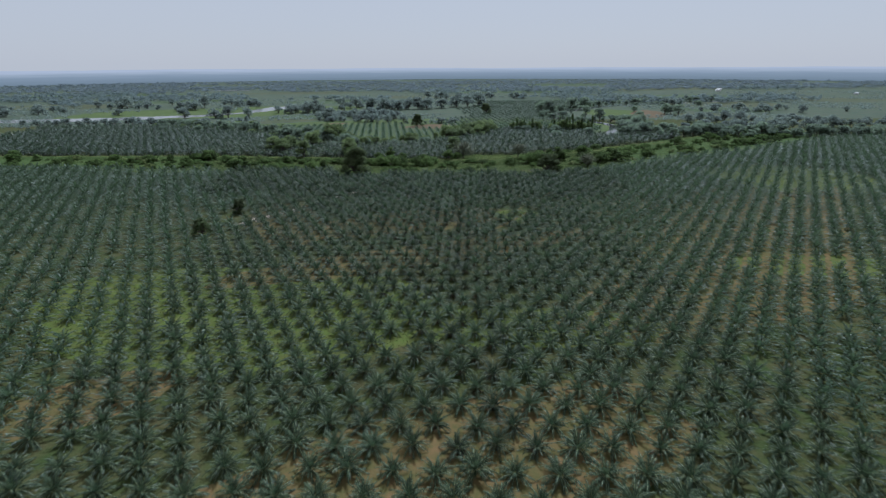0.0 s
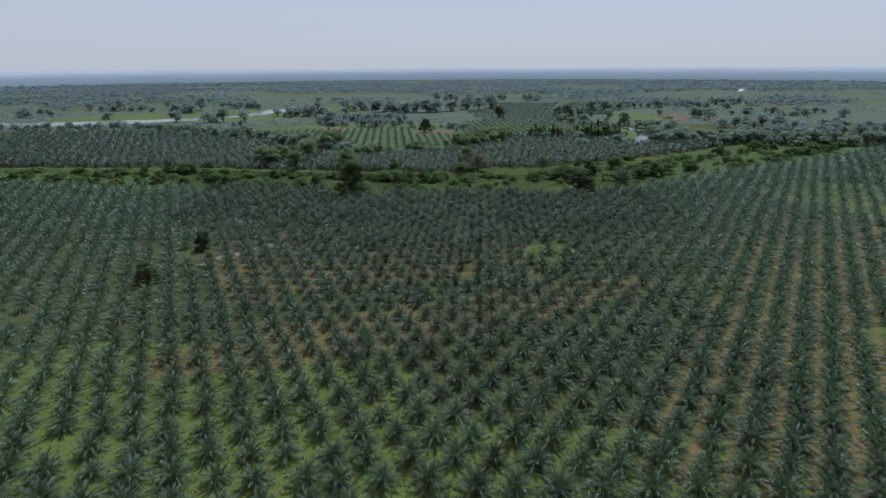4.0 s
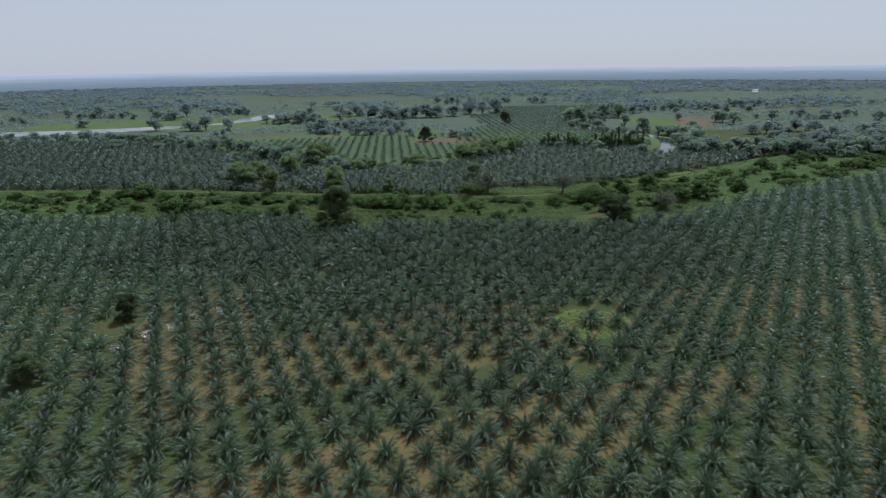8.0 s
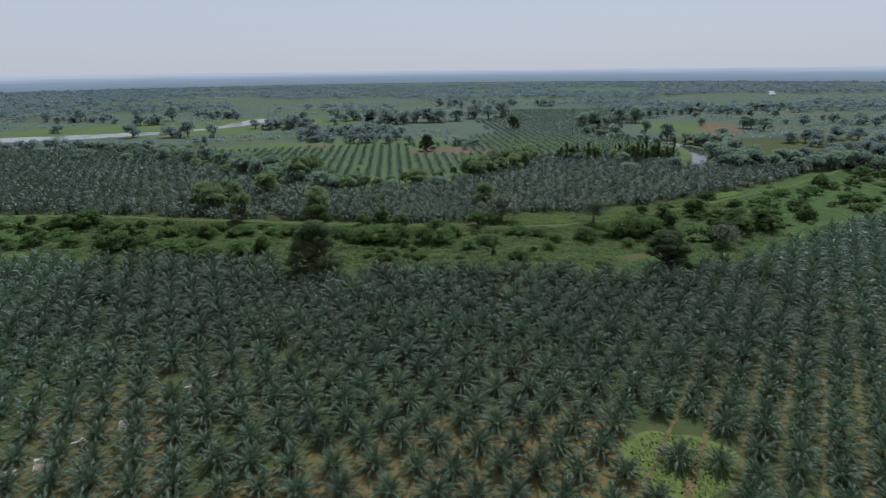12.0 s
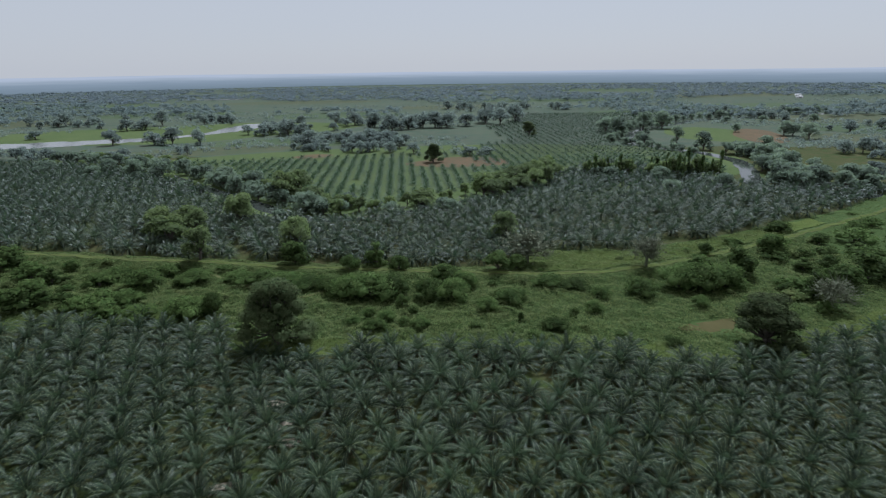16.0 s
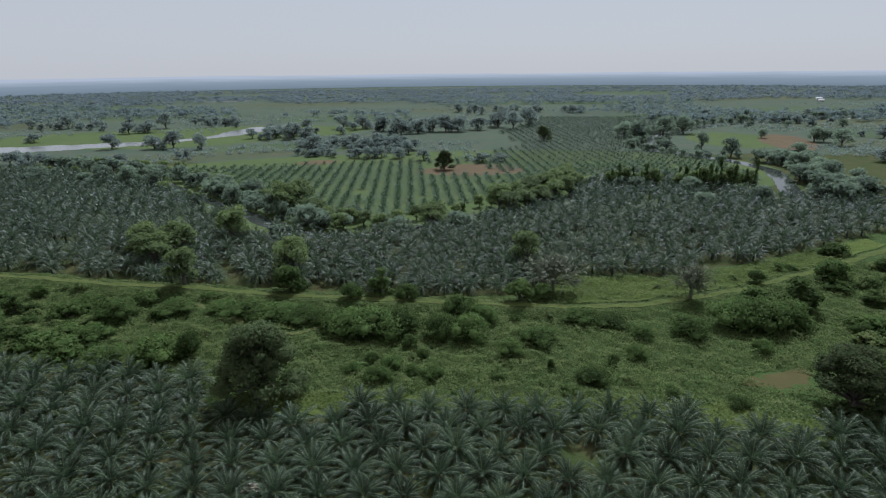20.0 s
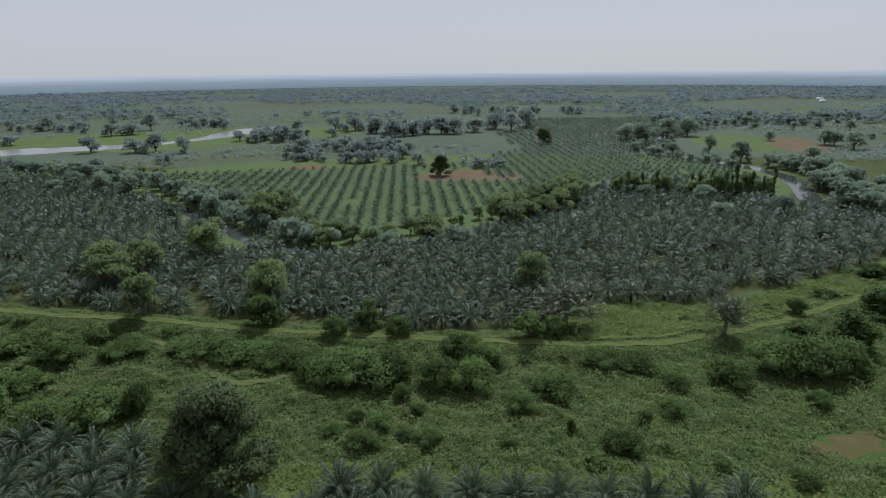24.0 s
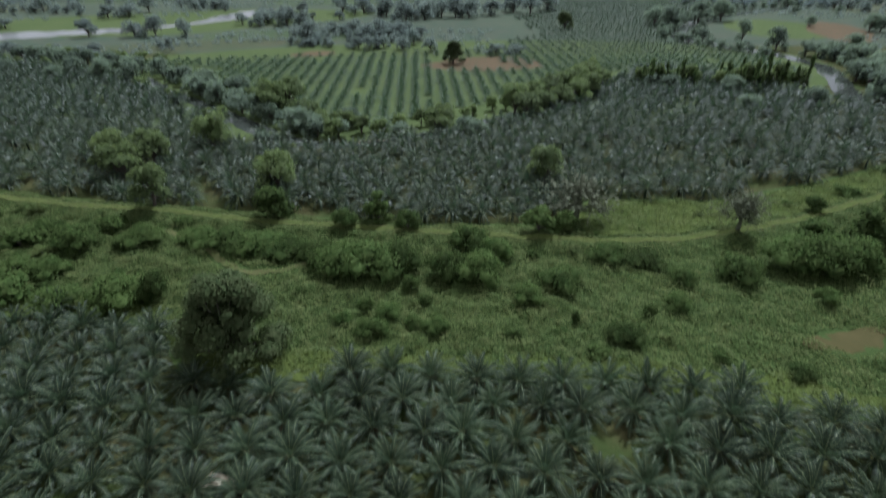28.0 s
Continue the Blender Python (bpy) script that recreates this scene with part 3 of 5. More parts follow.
def field_a():
    r = np.random.RandomState(11)
    out = []
    for k in range(-24, 90):
        for i in range(-60, 110):
            p = A0 + i * A1 + k * A2 + r.normal(0, 0.45, 2)
            if p[1] < 55 or p[1] > front_edge(p[0]) + 2 or abs(p[0]) > 45 + 0.84 * p[1]:
                continue
            if math.hypot(p[0] - 59, p[1] - 287.5) < 12.5 or math.hypot(p[0] + 98, p[1] - 297) < 7 or math.hypot(p[0] + 102, p[1] - 262) < 7:
                continue
            if r.rand() < 0.008:
                continue
            out.append(p)
    out += [np.array([58.5, 287.5]), np.array([66.5, 285.5])]      # two palms left standing in the clearing
    return np.array(out)


spots = field_a()
grown = np.interp(spots[:, 1], [80, 120, 140, 190, 240, 300, 345, 385], [0.88, 0.91, 0.89, 0.87, 0.91, 0.97, 1.12, 1.22])
grown += np.interp(spots[:, 1], [105, 125, 220, 250], [0.0, 0.06, 0.06, 0.0]) * np.clip((spots[:, 0] - 12) / 35, 0, 1)     # older palms east of the flight
grown *= np.where(np.hypot((spots[:, 0] - 278) / 60, (spots[:, 1] - 372) / 46) < 1, 0.74, 1.0) * np.where(np.hypot((spots[:, 0] - 166) / 34, (spots[:, 1] - 200) / 15) < 1, 0.78, 1.0)
near = np.abs(spots[:, 0] - 4) < np.where(spots[:, 1] < 300, 27, 52)
near &= (spots[:, 1] > 95)
ids = np.nonzero(near)[0]
# the 300 nearest to the flight's own line
ids = ids[np.argsort(np.abs(spots[ids, 0] - 4) + np.where(spots[ids, 1] > 330, -25, 0), kind="stable")][:300]
near[:] = False
near[ids] = True
palms = []
for k in range(6):
    h = (0.8, 1.0, 1.2, 0.9, 1.3, 1.1)[k]
    base = tagged(new("oil_palm"), "dark green oil palm with arching feathery fronds", "palm tree", "plantation palms")
    part("trunk", mesh_of("trunk", *palm_trunk(k, h), PALM_BARK), base, "stubby brown trunk with old frond stubs")
    part("crown", mesh_of("crown", *palm_crown(20 + k, 36, 22, 5.2, 0.085, False, h), PALM_LEAF), base)
    ribs = palm_crown(20 + k, 36, 22, 5.2, 0.085, False, h, what="ribs")
    part("frond_ribs", mesh_of("frond_ribs", ribs[0] + (0, 0, 0.03), ribs[1], PALM_RIB), base, "pale yellowish green ribs of the fronds")
    sk = dry_skirt(40 + k, 2.6)
    part("dry_fronds", mesh_of("dry_fronds", np.maximum(sk[0] + (0, 0, h), (-9, -9, 0.06)), sk[1], PALM_DRY), base, "browned hanging fronds")
    palms.append(base)
rr = np.random.RandomState(12)
for n, j in enumerate(ids):
    x, y = spots[j]
    m = pose(x, y, 0, rr.uniform(-3, 3), rr.uniform(-3, 3), rr.uniform(0, 360)) @ Matrix.Diagonal((*[grown[j] * rr.uniform(0.86, 1.12)] * 2, grown[j] * rr.uniform(0.95, 1.25), 1))
    if n < 6:
        palms[n].matrix_basis = m
    else:
        src = palms[n % 6]
        made = copy_thing(src, Matrix.Identity(4))
        made.matrix_basis = m
rest = spots[~near]
gr = grown[~near]


def with_trunk(crown, h, radius=0.35):
    return joined([crown, tube([(0, 0, -0.1), (0, 0, h * 0.6), (0, 0, h + 0.2)], [radius * 1.2, radius, radius * 0.9], 5)])


mid = [with_trunk(palm_crown(60 + k, 34, 9, 5.2, 0.22, False, 1.0), 1.0) for k in range(6)]
rough = [with_trunk(palm_crown(70 + k, 25, 5, 5.2, 0.40, False, 1.0), 1.0) for k in range(6)]
edging = [with_trunk(palm_crown(64 + k, 36, 14, 5.3, 0.135, False, 1.4), 1.4) for k in range(5)]
mid_ribs = [palm_crown(60 + k, 34, 9, 5.2, 0.22, False, 1.03, what="ribs") for k in range(6)]
edging_ribs = [palm_crown(64 + k, 36, 14, 5.3, 0.135, False, 1.43, what="ribs") for k in range(5)]
at_edge = (rest[:, 1] > front_edge(rest[:, 0]) - 75) & (np.abs(rest[:, 0] - 4) < 140)
beside = (np.abs(rest[:, 0] - 4) < 95) & ~at_edge
for some, shapes, ribs in ((at_edge, edging, edging_ribs), (beside, mid, mid_ribs), (~beside & ~at_edge, rough, None)):
    sp = np.c_[rest[some], np.zeros(some.sum())]
    turns, sizes = rr.uniform(0, 6.28, len(sp)), gr[some] * rr.uniform(0.82, 1.15, len(sp))
    tops = sizes * rr.uniform(1.0, 1.25, len(sp))
    stuff("palm_plantation", mesh_of("palm_plantation", *spread(shapes, sp, turns, sizes, tops, 5), PALM_LEAF), "dense rows of dark green oil palms on grass", "palm plantation")
    if ribs:
        stuff("frond_ribs", mesh_of("frond_ribs", *spread(ribs, sp, turns, sizes, tops, 5), PALM_RIB), "pale ribs of arching palm fronds", "palm fronds")


def lattice(origin, a, b, keep, seed, jitter=0.5, miss=0.03, span=130):
    r = np.random.RandomState(seed)
    i, k = np.meshgrid(np.arange(-span, span), np.arange(-span, span))
    p = np.stack([origin[0] + i * a[0] + k * b[0], origin[1] + i * a[1] + k * b[1]], -1).reshape(-1, 2)
    p = p + r.normal(0, jitter, p.shape)
    return p[keep(p[:, 0], p[:, 1]) & (r.rand(len(p)) > miss)]


def off_line(x, y, line):
    """How far places lie from a line."""
    p, best = np.array(line, float), np.full(np.shape(x), 1e9)
    for a, c in zip(p[:-1], p[1:]):
        d = c - a
        s = np.clip(((x - a[0]) * d[0] + (y - a[1]) * d[1]) / (d @ d), 0, 1)
        best = np.minimum(best, np.hypot(x - a[0] - s * d[0], y - a[1] - s * d[1]))
    return best


OX = np.array(OXBOW, float)


def keep_b(x, y):
    south = y < np.interp(x, np.r_[-900, OX[:, 0], 160, 200, 224, 300, 375, 900], np.r_[780, OX[:, 1], 705, 660, 606, 595, 645, 960])
    gap = np.where((np.abs(x + 90) < 11) | (np.abs(x + 131) < 7), 16.0, 6.5)
    return (y > back_edge(x) + 5) & south & (off_line(x, y, OXBOW) > gap) & (x > -470) & (x < 330)


pb = lattice((0, 500), (8.9, -0.6), (-3.6, 8.1), keep_b, 21, 1.15, 0.04)
fine = [with_trunk(palm_crown(80 + k, 32, 11, 5.6, 0.17, False, 2.6, 78, 84), 2.6) for k in range(6)]
plain = [with_trunk(palm_crown(80 + k, 26, 6, 5.6, 0.34, False, 2.6, 78, 84), 2.6) for k in range(6)]
fine_ribs = [palm_crown(80 + k, 32, 11, 5.6, 0.17, False, 2.63, 78, 84, "ribs") for k in range(6)]
hither = (pb[:, 1] < 590) & (np.abs(pb[:, 0] - 20) < 210)
for some, shapes, ribs in ((hither, fine, fine_ribs), (~hither, plain, None)):
    sp = np.c_[pb[some], np.zeros(some.sum())]
    turns, sizes = rr.uniform(0, 6.28, len(sp)), rr.uniform(0.98, 1.36, len(sp))
    stuff("tall_palms", mesh_of("tall_palms", *spread(shapes, sp, turns, sizes, None, 6), PALM_TALL), "tall mature oil palms between bank and river", "palm plantation")
    if ribs:
        stuff("frond_ribs", mesh_of("frond_ribs", *spread(ribs, sp, turns, sizes, None, 6), PALM_RIB), "pale ribs of arching palm fronds", "palm fronds")


def keep_c(x, y):
    west_bank = np.interp(y, [600, 665, 715, 760, 810, 850, 893, 945, 1000, 1060, 1300], [215, 240, 258, 250, 217, 204, 226, 258, 312, 380, 420])
    left = (x > -270) & (y > np.interp(x, np.r_[OX[:, 0], 160, 200], np.r_[OX[:, 1], 705, 665])) & (off_line(x, y, OXBOW) > np.where(x < 40, 26, 14)) & (y < 790 + 0.14 * x) & ~((np.abs(x - 38) < 40) & (np.abs(y - 736) < 24)) & (x < west_bank)
    wavy = 14 * np.sin(y * 0.03) + 9 * np.sin(y * 0.071 + x * 0.02)
    far = (x > 66 + (y - 800) * 0.20 + wavy) & (x < west_bank) & (y > 725) & (y < 1230 + wavy)
    return left | far


pc = lattice((0, 600), (8.3, 4.2), (-0.35, 8.6), keep_c, 22, 0.35, 0.03)
tiny = [palm_crown(110 + k, 15, 3, 3.9, 0.52, False, 0.4) for k in range(5)]
small = [palm_crown(100 + k, 24, 5, 3.9, 0.34, False, 0.4) for k in range(5)]
for some, shapes in ((pc[:, 1] < 760, small), (pc[:, 1] >= 760, tiny)):
    sp = np.c_[pc[some], np.zeros(some.sum())]
    stuff("young_palms", mesh_of("young_palms", *spread(shapes, sp, rr.uniform(0, 6.28, len(sp)), rr.uniform(1.0, 1.28, len(sp)), None, 7), PALM_YOUNG), "straight rows of young oil palms on pale grass", "palm plantation")
structure("young_palm_ground", mesh_of("young_palm_ground", *blot(0, 705, 285, 140, 0.07, 0.10, 0.10, 14), YOUNG_GRASS), "pale grass between the rows of young palms", "grass")

# ---- trees and bushes ----


def inner_mass(lobes, share, flat, skyward=0.5):
    """Rounded many-sided bodies inside the leaf skins, so that no light shows through the middle of a crown."""
    g = (1 + 5 ** 0.5) / 2
    ico = np.array([(-1, g, 0), (1, g, 0), (-1, -g, 0), (1, -g, 0), (0, -1, g), (0, 1, g), (0, -1, -g), (0, 1, -g), (g, 0, -1), (g, 0, 1), (-g, 0, -1), (-g, 0, 1)]) / math.hypot(1, g)
    tri = np.array([(0, 11, 5), (0, 5, 1), (0, 1, 7), (0, 7, 10), (0, 10, 11), (1, 5, 9), (5, 11, 4), (11, 10, 2), (10, 7, 6), (7, 1, 8), (3, 9, 4), (3, 4, 2), (3, 2, 6), (3, 6, 8), (3, 8, 9), (4, 9, 5), (2, 4, 11), (6, 2, 10), (8, 6, 7), (9, 8, 1)])
    v = (lobes[:, None, :3] + ico[None] * lobes[:, 3][:, None, None] * share * np.array([1, 1, flat])).reshape(-1, 3)
    t = (tri[None] + np.arange(len(lobes))[:, None, None] * 12).reshape(-1, 3)
    n = np.tile(ico * 0.8 + np.array([0, 0, skyward]), (len(lobes), 1))
    return v, t, n / np.linalg.norm(n, axis=1, keepdims=True)


def leaf_cloud(lobes, count, size, seed, flat=1.0, core=0.78, skyward=0.5):
    """Small bent leaf clumps over the skins of several lobes (x, y, z, radius)."""
    r = np.random.RandomState(seed)
    lobes = np.array(lobes, float)
    w = lobes[:, 3] ** 2
    pick = r.choice(len(lobes), count, p=w / w.sum())
    d = r.normal(0, 1, (count, 3))
    d /= np.linalg.norm(d, axis=1, keepdims=True)
    d[:, 2] = np.where(d[:, 2] < -0.35, -d[:, 2], d[:, 2])
    rad = lobes[pick, 3] * r.uniform(0.68, 1.16, count)
    c = lobes[pick, :3] + d * rad[:, None] * np.array([1, 1, flat])
    nrm = d + r.normal(0, 0.55, (count, 3))
    nrm /= np.linalg.norm(nrm, axis=1, keepdims=True)
    u = np.cross(nrm, r.normal(0, 1, (count, 3)))
    u /= np.linalg.norm(u, axis=1, keepdims=True) + 1e-9
    v = np.cross(nrm, u)
    s = (size * r.uniform(0.6, 1.35, count))[:, None]
    quad = np.stack([c - u * s, c - v * s * 0.55 + nrm * s * 0.2, c + u * s, c + v * s * 0.55 + nrm * s * 0.2], 1).reshape(-1, 3)
    b = np.arange(count)[:, None] * 4
    tri = np.concatenate([b + [0, 1, 2], b + [0, 2, 3]])
    soft = nrm * 0.35 + d * 0.75 + np.array([0, 0, skyward])
    soft /= np.linalg.norm(soft, axis=1, keepdims=True)
    soft = np.repeat(soft, 4, 0)
    if core:
        v2, t2, n2 = inner_mass(lobes, core, flat, skyward)
        quad, tri, soft = np.concatenate([quad, v2]), np.concatenate([tri, t2 + len(quad)]), np.concatenate([soft, n2])
    return quad, tri, soft


def tree_shape(seed, lobes=9, leaves=1300, size=0.075, trunk=0.30, wide=0.5, bare=False, low=0.35, puff=1.0, airy=False):
    """A tree of height 1 and spread about 1: tapered trunk, limbs, crown."""
    r = np.random.RandomState(seed)
    woods, balls = [], []
    lean = r.uniform(-0.04, 0.04, 2)
    woods.append(tube([(0, 0, -0.02), (lean[0] * 0.5, lean[1] * 0.5, trunk * 0.6), (lean[0], lean[1], trunk + 0.12)], [0.042, 0.032, 0.024], 7))
    for k in range(lobes):
        a = k * 2.4 + r.uniform(-0.4, 0.4)
        ring = math.sqrt((k + 0.5) / lobes) * r.uniform(0.72, 1.1)
        z = low + (0.84 - low) * max(0.05, 1 - ring ** 3.4) * r.uniform(0.55, 1.12)
        c = np.array([math.cos(a) * wide * 0.66 * ring, math.sin(a) * wide * 0.66 * ring, z])
        rad = r.uniform(0.12, 0.27) * (wide / 0.5) ** 0.5 * puff
        start = np.array([lean[0], lean[1], trunk * r.uniform(0.7, 1.1)])
        mid_p = start * 0.45 + c * 0.55 + np.array([0, 0, -0.05])
        woods.append(tube([start, mid_p, c], [0.018, 0.011, 0.004], 5))
        if bare:
            for _ in range(34):
                e = c + r.normal(0, 1, 3) * rad * 0.75 + np.array([0, 0, 0.04])
                m2 = (mid_p + c) / 2 * 0.4 + e * 0.6 + r.normal(0, 0.012, 3)
                woods.append(tube([mid_p + (c - mid_p) * r.rand(), m2, e], [0.006, 0.004, 0.0015], 3))
        balls.append((*c, rad))
    return joined(woods), leaf_cloud(balls, leaves, size, seed + 500, 0.85, 0 if bare or airy else 0.68, 2.0 if airy else 0.5)


def column_shape(seed):
    """A tall trunk wrapped in climbing leaves, ragged towards the top; height 1."""
    r = np.random.RandomState(seed)
    lean = r.uniform(-0.08, 0.08, 2)
    balls = []
    for k in range(9):
        z = 0.12 + 0.8 * k / 8 + r.uniform(-0.04, 0.04)
        q = r.uniform(0.0, 0.16)
        a = r.uniform(0, 6.28)
        balls.append((lean[0] * z + q * math.cos(a), lean[1] * z + q * math.sin(a), z, r.uniform(0.07, 0.12) * (1.7 if k in (0, 7) else 1.0)))
    return tube([(0, 0, -0.02), (lean[0] * 0.5, lean[1] * 0.5, 0.5), (lean[0], lean[1], 0.95)], [0.04, 0.03, 0.015], 6), leaf_cloud(balls, 420, 0.06, seed + 900, 1.0)


def bush_shape(seed, lobes=6, leaves=520, size=0.10):
    """A bush of height 1 and spread about 1.3, leafy to the ground."""
    r = np.random.RandomState(seed)
    balls = []
    for k in range(lobes):
        a = k * 2.4 + r.uniform(-0.5, 0.5)
        ring = math.sqrt((k + 0.3) / lobes)
        balls.append((math.cos(a) * 0.46 * ring, math.sin(a) * 0.46 * ring, 0.66 - 0.46 * ring * r.uniform(0.5, 1.2), r.uniform(0.17, 0.30)))
    woods = joined([tube([(0, 0, -0.02), (r.uniform(-0.1, 0.1), r.uniform(-0.1, 0.1), 0.3), (balls[k][0], balls[k][1], balls[k][2])], [0.03, 0.02, 0.008], 5) for k in range(3)])
    return woods, leaf_cloud(balls, leaves, size, seed + 700, 1.0, 0.62)


def tree_kind(name, label, category, shapes, leaf, bark, group=""):
    kinds = []
    for wood, leaves in shapes:
        base = tagged(new(name), label, category, group)
        if wood is not None:
            part("trunk", mesh_of("trunk", *wood, bark), base)
        if leaves is not None:
            part("crown", leaf_mesh("crown", leaves, leaf), base)
        kinds.append(base)
    return kinds


placed = {}


def plant(kinds, rows, seed, sink=0.0):
    """Rows of x, y, height, spread."""
    r = np.random.RandomState(seed)
    for n, (x, y, h, w) in enumerate(rows):
        src = kinds[n % len(kinds)]
        z = float(lift(np.array(x), np.array(y))) - sink
        m = pose(x, y, z, 0, 0, r.uniform(0, 360)) @ Matrix.Diagonal((w, w, h, 1))
        if src.name in placed:
            copy_thing(src, Matrix.Identity(4)).matrix_basis = m
        else:
            placed[src.name] = True
            src.matrix_basis = m


dark_trees = tree_kind("broadleaf_tree", "large dark green broadleaf tree with a wide crown", "tree", [tree_shape(1, 46, 15000, 0.015, 0.2, 0.52, False, 0.12, 0.52), tree_shape(2, 42, 15000, 0.015, 0.2, 0.52, False, 0.12, 0.54)], LEAF_DARK, BARK, "field trees")
BIG = [(-39.6, 409.7, 22.5, 27.0), (106.5, 400.5, 16.0, 25.0), (-102.7, 264.1, 9.0, 11.0), (-95.6, 303.5, 9.0, 10.0), (14.2, 738.2, 17.0, 20.0), (131.8, 916.7, 18.0, 22.0)]
plant(dark_trees, BIG, 31)
shrubs = tree_kind("shrub", "dark green shrub overgrown with creepers", "shrub", [bush_shape(k, 12, 2200, 0.034) for k in (11, 12, 13, 14)], LEAF_SHRUB, BARK, "bank shrubs")
SHRUBS = [(-74.4, 428.9, 9.6, 13.0), (-66.7, 432.4, 9.6, 7.0), (-89.6, 428.2, 7.2, 10.0), (-102.3, 443.9, 6.0, 10.0), (-105.1, 462.0, 6.0, 13.0), (-118.9, 466.2, 6.0, 12.0), (-84.8, 461.4, 6.0, 12.0), (-67.3, 461.7, 6.0, 12.0), (-57.3, 459.4, 6.0, 12.0), (-48.2, 456.8, 6.0, 13.0), (-38.6, 454.3, 6.0, 12.0), (-21.6, 444.5, 9.6, 13.0), (-13.2, 443.4, 10.8, 15.0), (-6.0, 446.1, 9.6, 12.0), (7.2, 441.2, 9.6, 9.0), (16.0, 439.9, 9.6, 11.0), (13.6, 456.3, 8.4, 10.0), (21.0, 450.9, 7.2, 9.0), (36.9, 436.6, 6.0, 10.0), (27.1, 429.5, 5.4, 7.0), (-7.2, 423.0, 4.8, 6.0), (-10.0, 417.0, 4.8, 7.0)]
plant(shrubs, SHRUBS, 32, 0.2)
SMALL_SHRUBS = [(4.5, 418.1, 4.2, 6.0), (-0.7, 419.7, 3.6, 4.0), (-2.1, 435.3, 4.8, 4.0), (1.9, 428.9, 3.6, 3.5), (37.1, 420.2, 4.2, 2.0), (-12.5, 426.4, 4.2, 3.5), (-17.6, 421.7, 3.6, 4.0), (-24.6, 468.1, 7.2, 7.0), (-4.6, 467.5, 7.2, 7.0), (84.2, 439.8, 7.2, 10.0), (100.9, 444.8, 10.8, 14.0), (108.2, 442.3, 12.0, 15.0), (117.7, 444.9, 10.8, 13.0), (63.1, 426.1, 4.8, 6.0), (100.6, 427.7, 4.8, 5.0), (47.1, 413.8, 4.8, 8.0), (126.1, 476.6, 6.0, 6.0), (68.9, 437.6, 4.8, 6.0), (79.8, 401.9, 3.2, 5.0), (55.6, 423.3, 3.6, 3.0), (-29.3, 451.6, 6.0, 10.0), (53.1, 450.3, 4.8, 10.0), (62.1, 447.1, 4.8, 10.0)]
plant(shrubs, SMALL_SHRUBS, 33, 0.2)
edge_trees = tree_kind("edge_tree", "green broadleaf tree beside the track", "tree", [tree_shape(k, 14, 1200, 0.048, 0.2, 0.5, False, 0.1) for k in (15, 16, 17)], LEAF_SHRUB, BARK, "trees by the track")
EDGE = [(-48.7, 476.9, 11.0, 13.0), (-14.6, 472.4, 10.0, 10.0), (35.5, 464.5, 8.0, 12.0), (43.0, 465.2, 7.0, 9.0), (128.6, 454.8, 11.0, 15.0), (-122.7, 440.1, 6.0, 12.0), (-76.4, 430.2, 8.0, 10.0), (113.9, 456.9, 8.0, 14.0), (130.2, 456.0, 8.0, 12.0), (161.6, 442.7, 9.0, 14.0), (144.8, 432.6, 9.0, 12.0), (-182.1, 451.2, 6.0, 10.0), (-161.5, 449.5, 6.0, 10.0), (-130.2, 441.9, 6.0, 12.0), (-77.9, 432.9, 6.0, 10.0)]
plant(edge_trees, EDGE, 34)
light_trees = tree_kind("light_green_tree", "slender yellowish green tree above the palms", "tree", [tree_shape(k, 17, 3000, 0.036, 0.25, 0.46, False, 0.10, 0.8, True) for k in (21, 22, 23)], LEAF_LIGHT, BARK, "light green trees")
LIGHT = [(-91.2, 484.7, 13.8, 12.4), (-115.3, 511.3, 13.8, 15.8), (-52.1, 496.2, 16.2, 14.6), (43.6, 503.3, 15.0, 13.5), (-92.2, 542.8, 16.2, 15.8), (-110.1, 526.1, 15.0, 15.8), (-126.8, 524.1, 15.0, 15.8), (43.7, 598.1, 15.0, 15.8), (53.7, 608.1, 13.8, 15.8), (64.1, 617.3, 15.0, 15.8), (75.6, 630.7, 15.0, 15.8), (86.3, 643.8, 15.0, 14.6), (97.1, 660.4, 13.8, 13.5), (4.7, 567.3, 11.2, 15.8), (-77.1, 614.6, 16.2, 18.0), (-61.4, 584.1, 11.2, 15.8), (-81.8, 598.0, 17.5, 18.0)]
plant(light_trees, [(x, y, 1.15 * h, 1.3 * w) for x, y, h, w in LIGHT], 35)
plant(light_trees, [(x + 5, y - 9, 0.95 * h, 1.2 * w) for x, y, h, w in LIGHT if x > 40 and y > 590], 119)
bare_trees = tree_kind("bare_tree", "grey-brown nearly leafless tree with fine twigs", "tree", [tree_shape(k, 12, 170, 0.035, 0.3, 0.5, True, 0.3) for k in (25, 26)], TWIG, TWIG, "bare trees")
BARE = [(49.0, 474.8, 16.0, 26.0), (95.5, 463.7, 13.0, 18.0), (142.4, 422.7, 12.0, 17.0)]
plant(bare_trees, BARE, 36)
bank_trees = tree_kind("riverside_tree", "full green tree on the river bank", "tree", [tree_shape(k, 13, 1800, 0.05, 0.2, 0.5, False, 0.12, 1.0, True) for k in (27, 28, 29)], LEAF_BANK, BARK, "riverside trees")
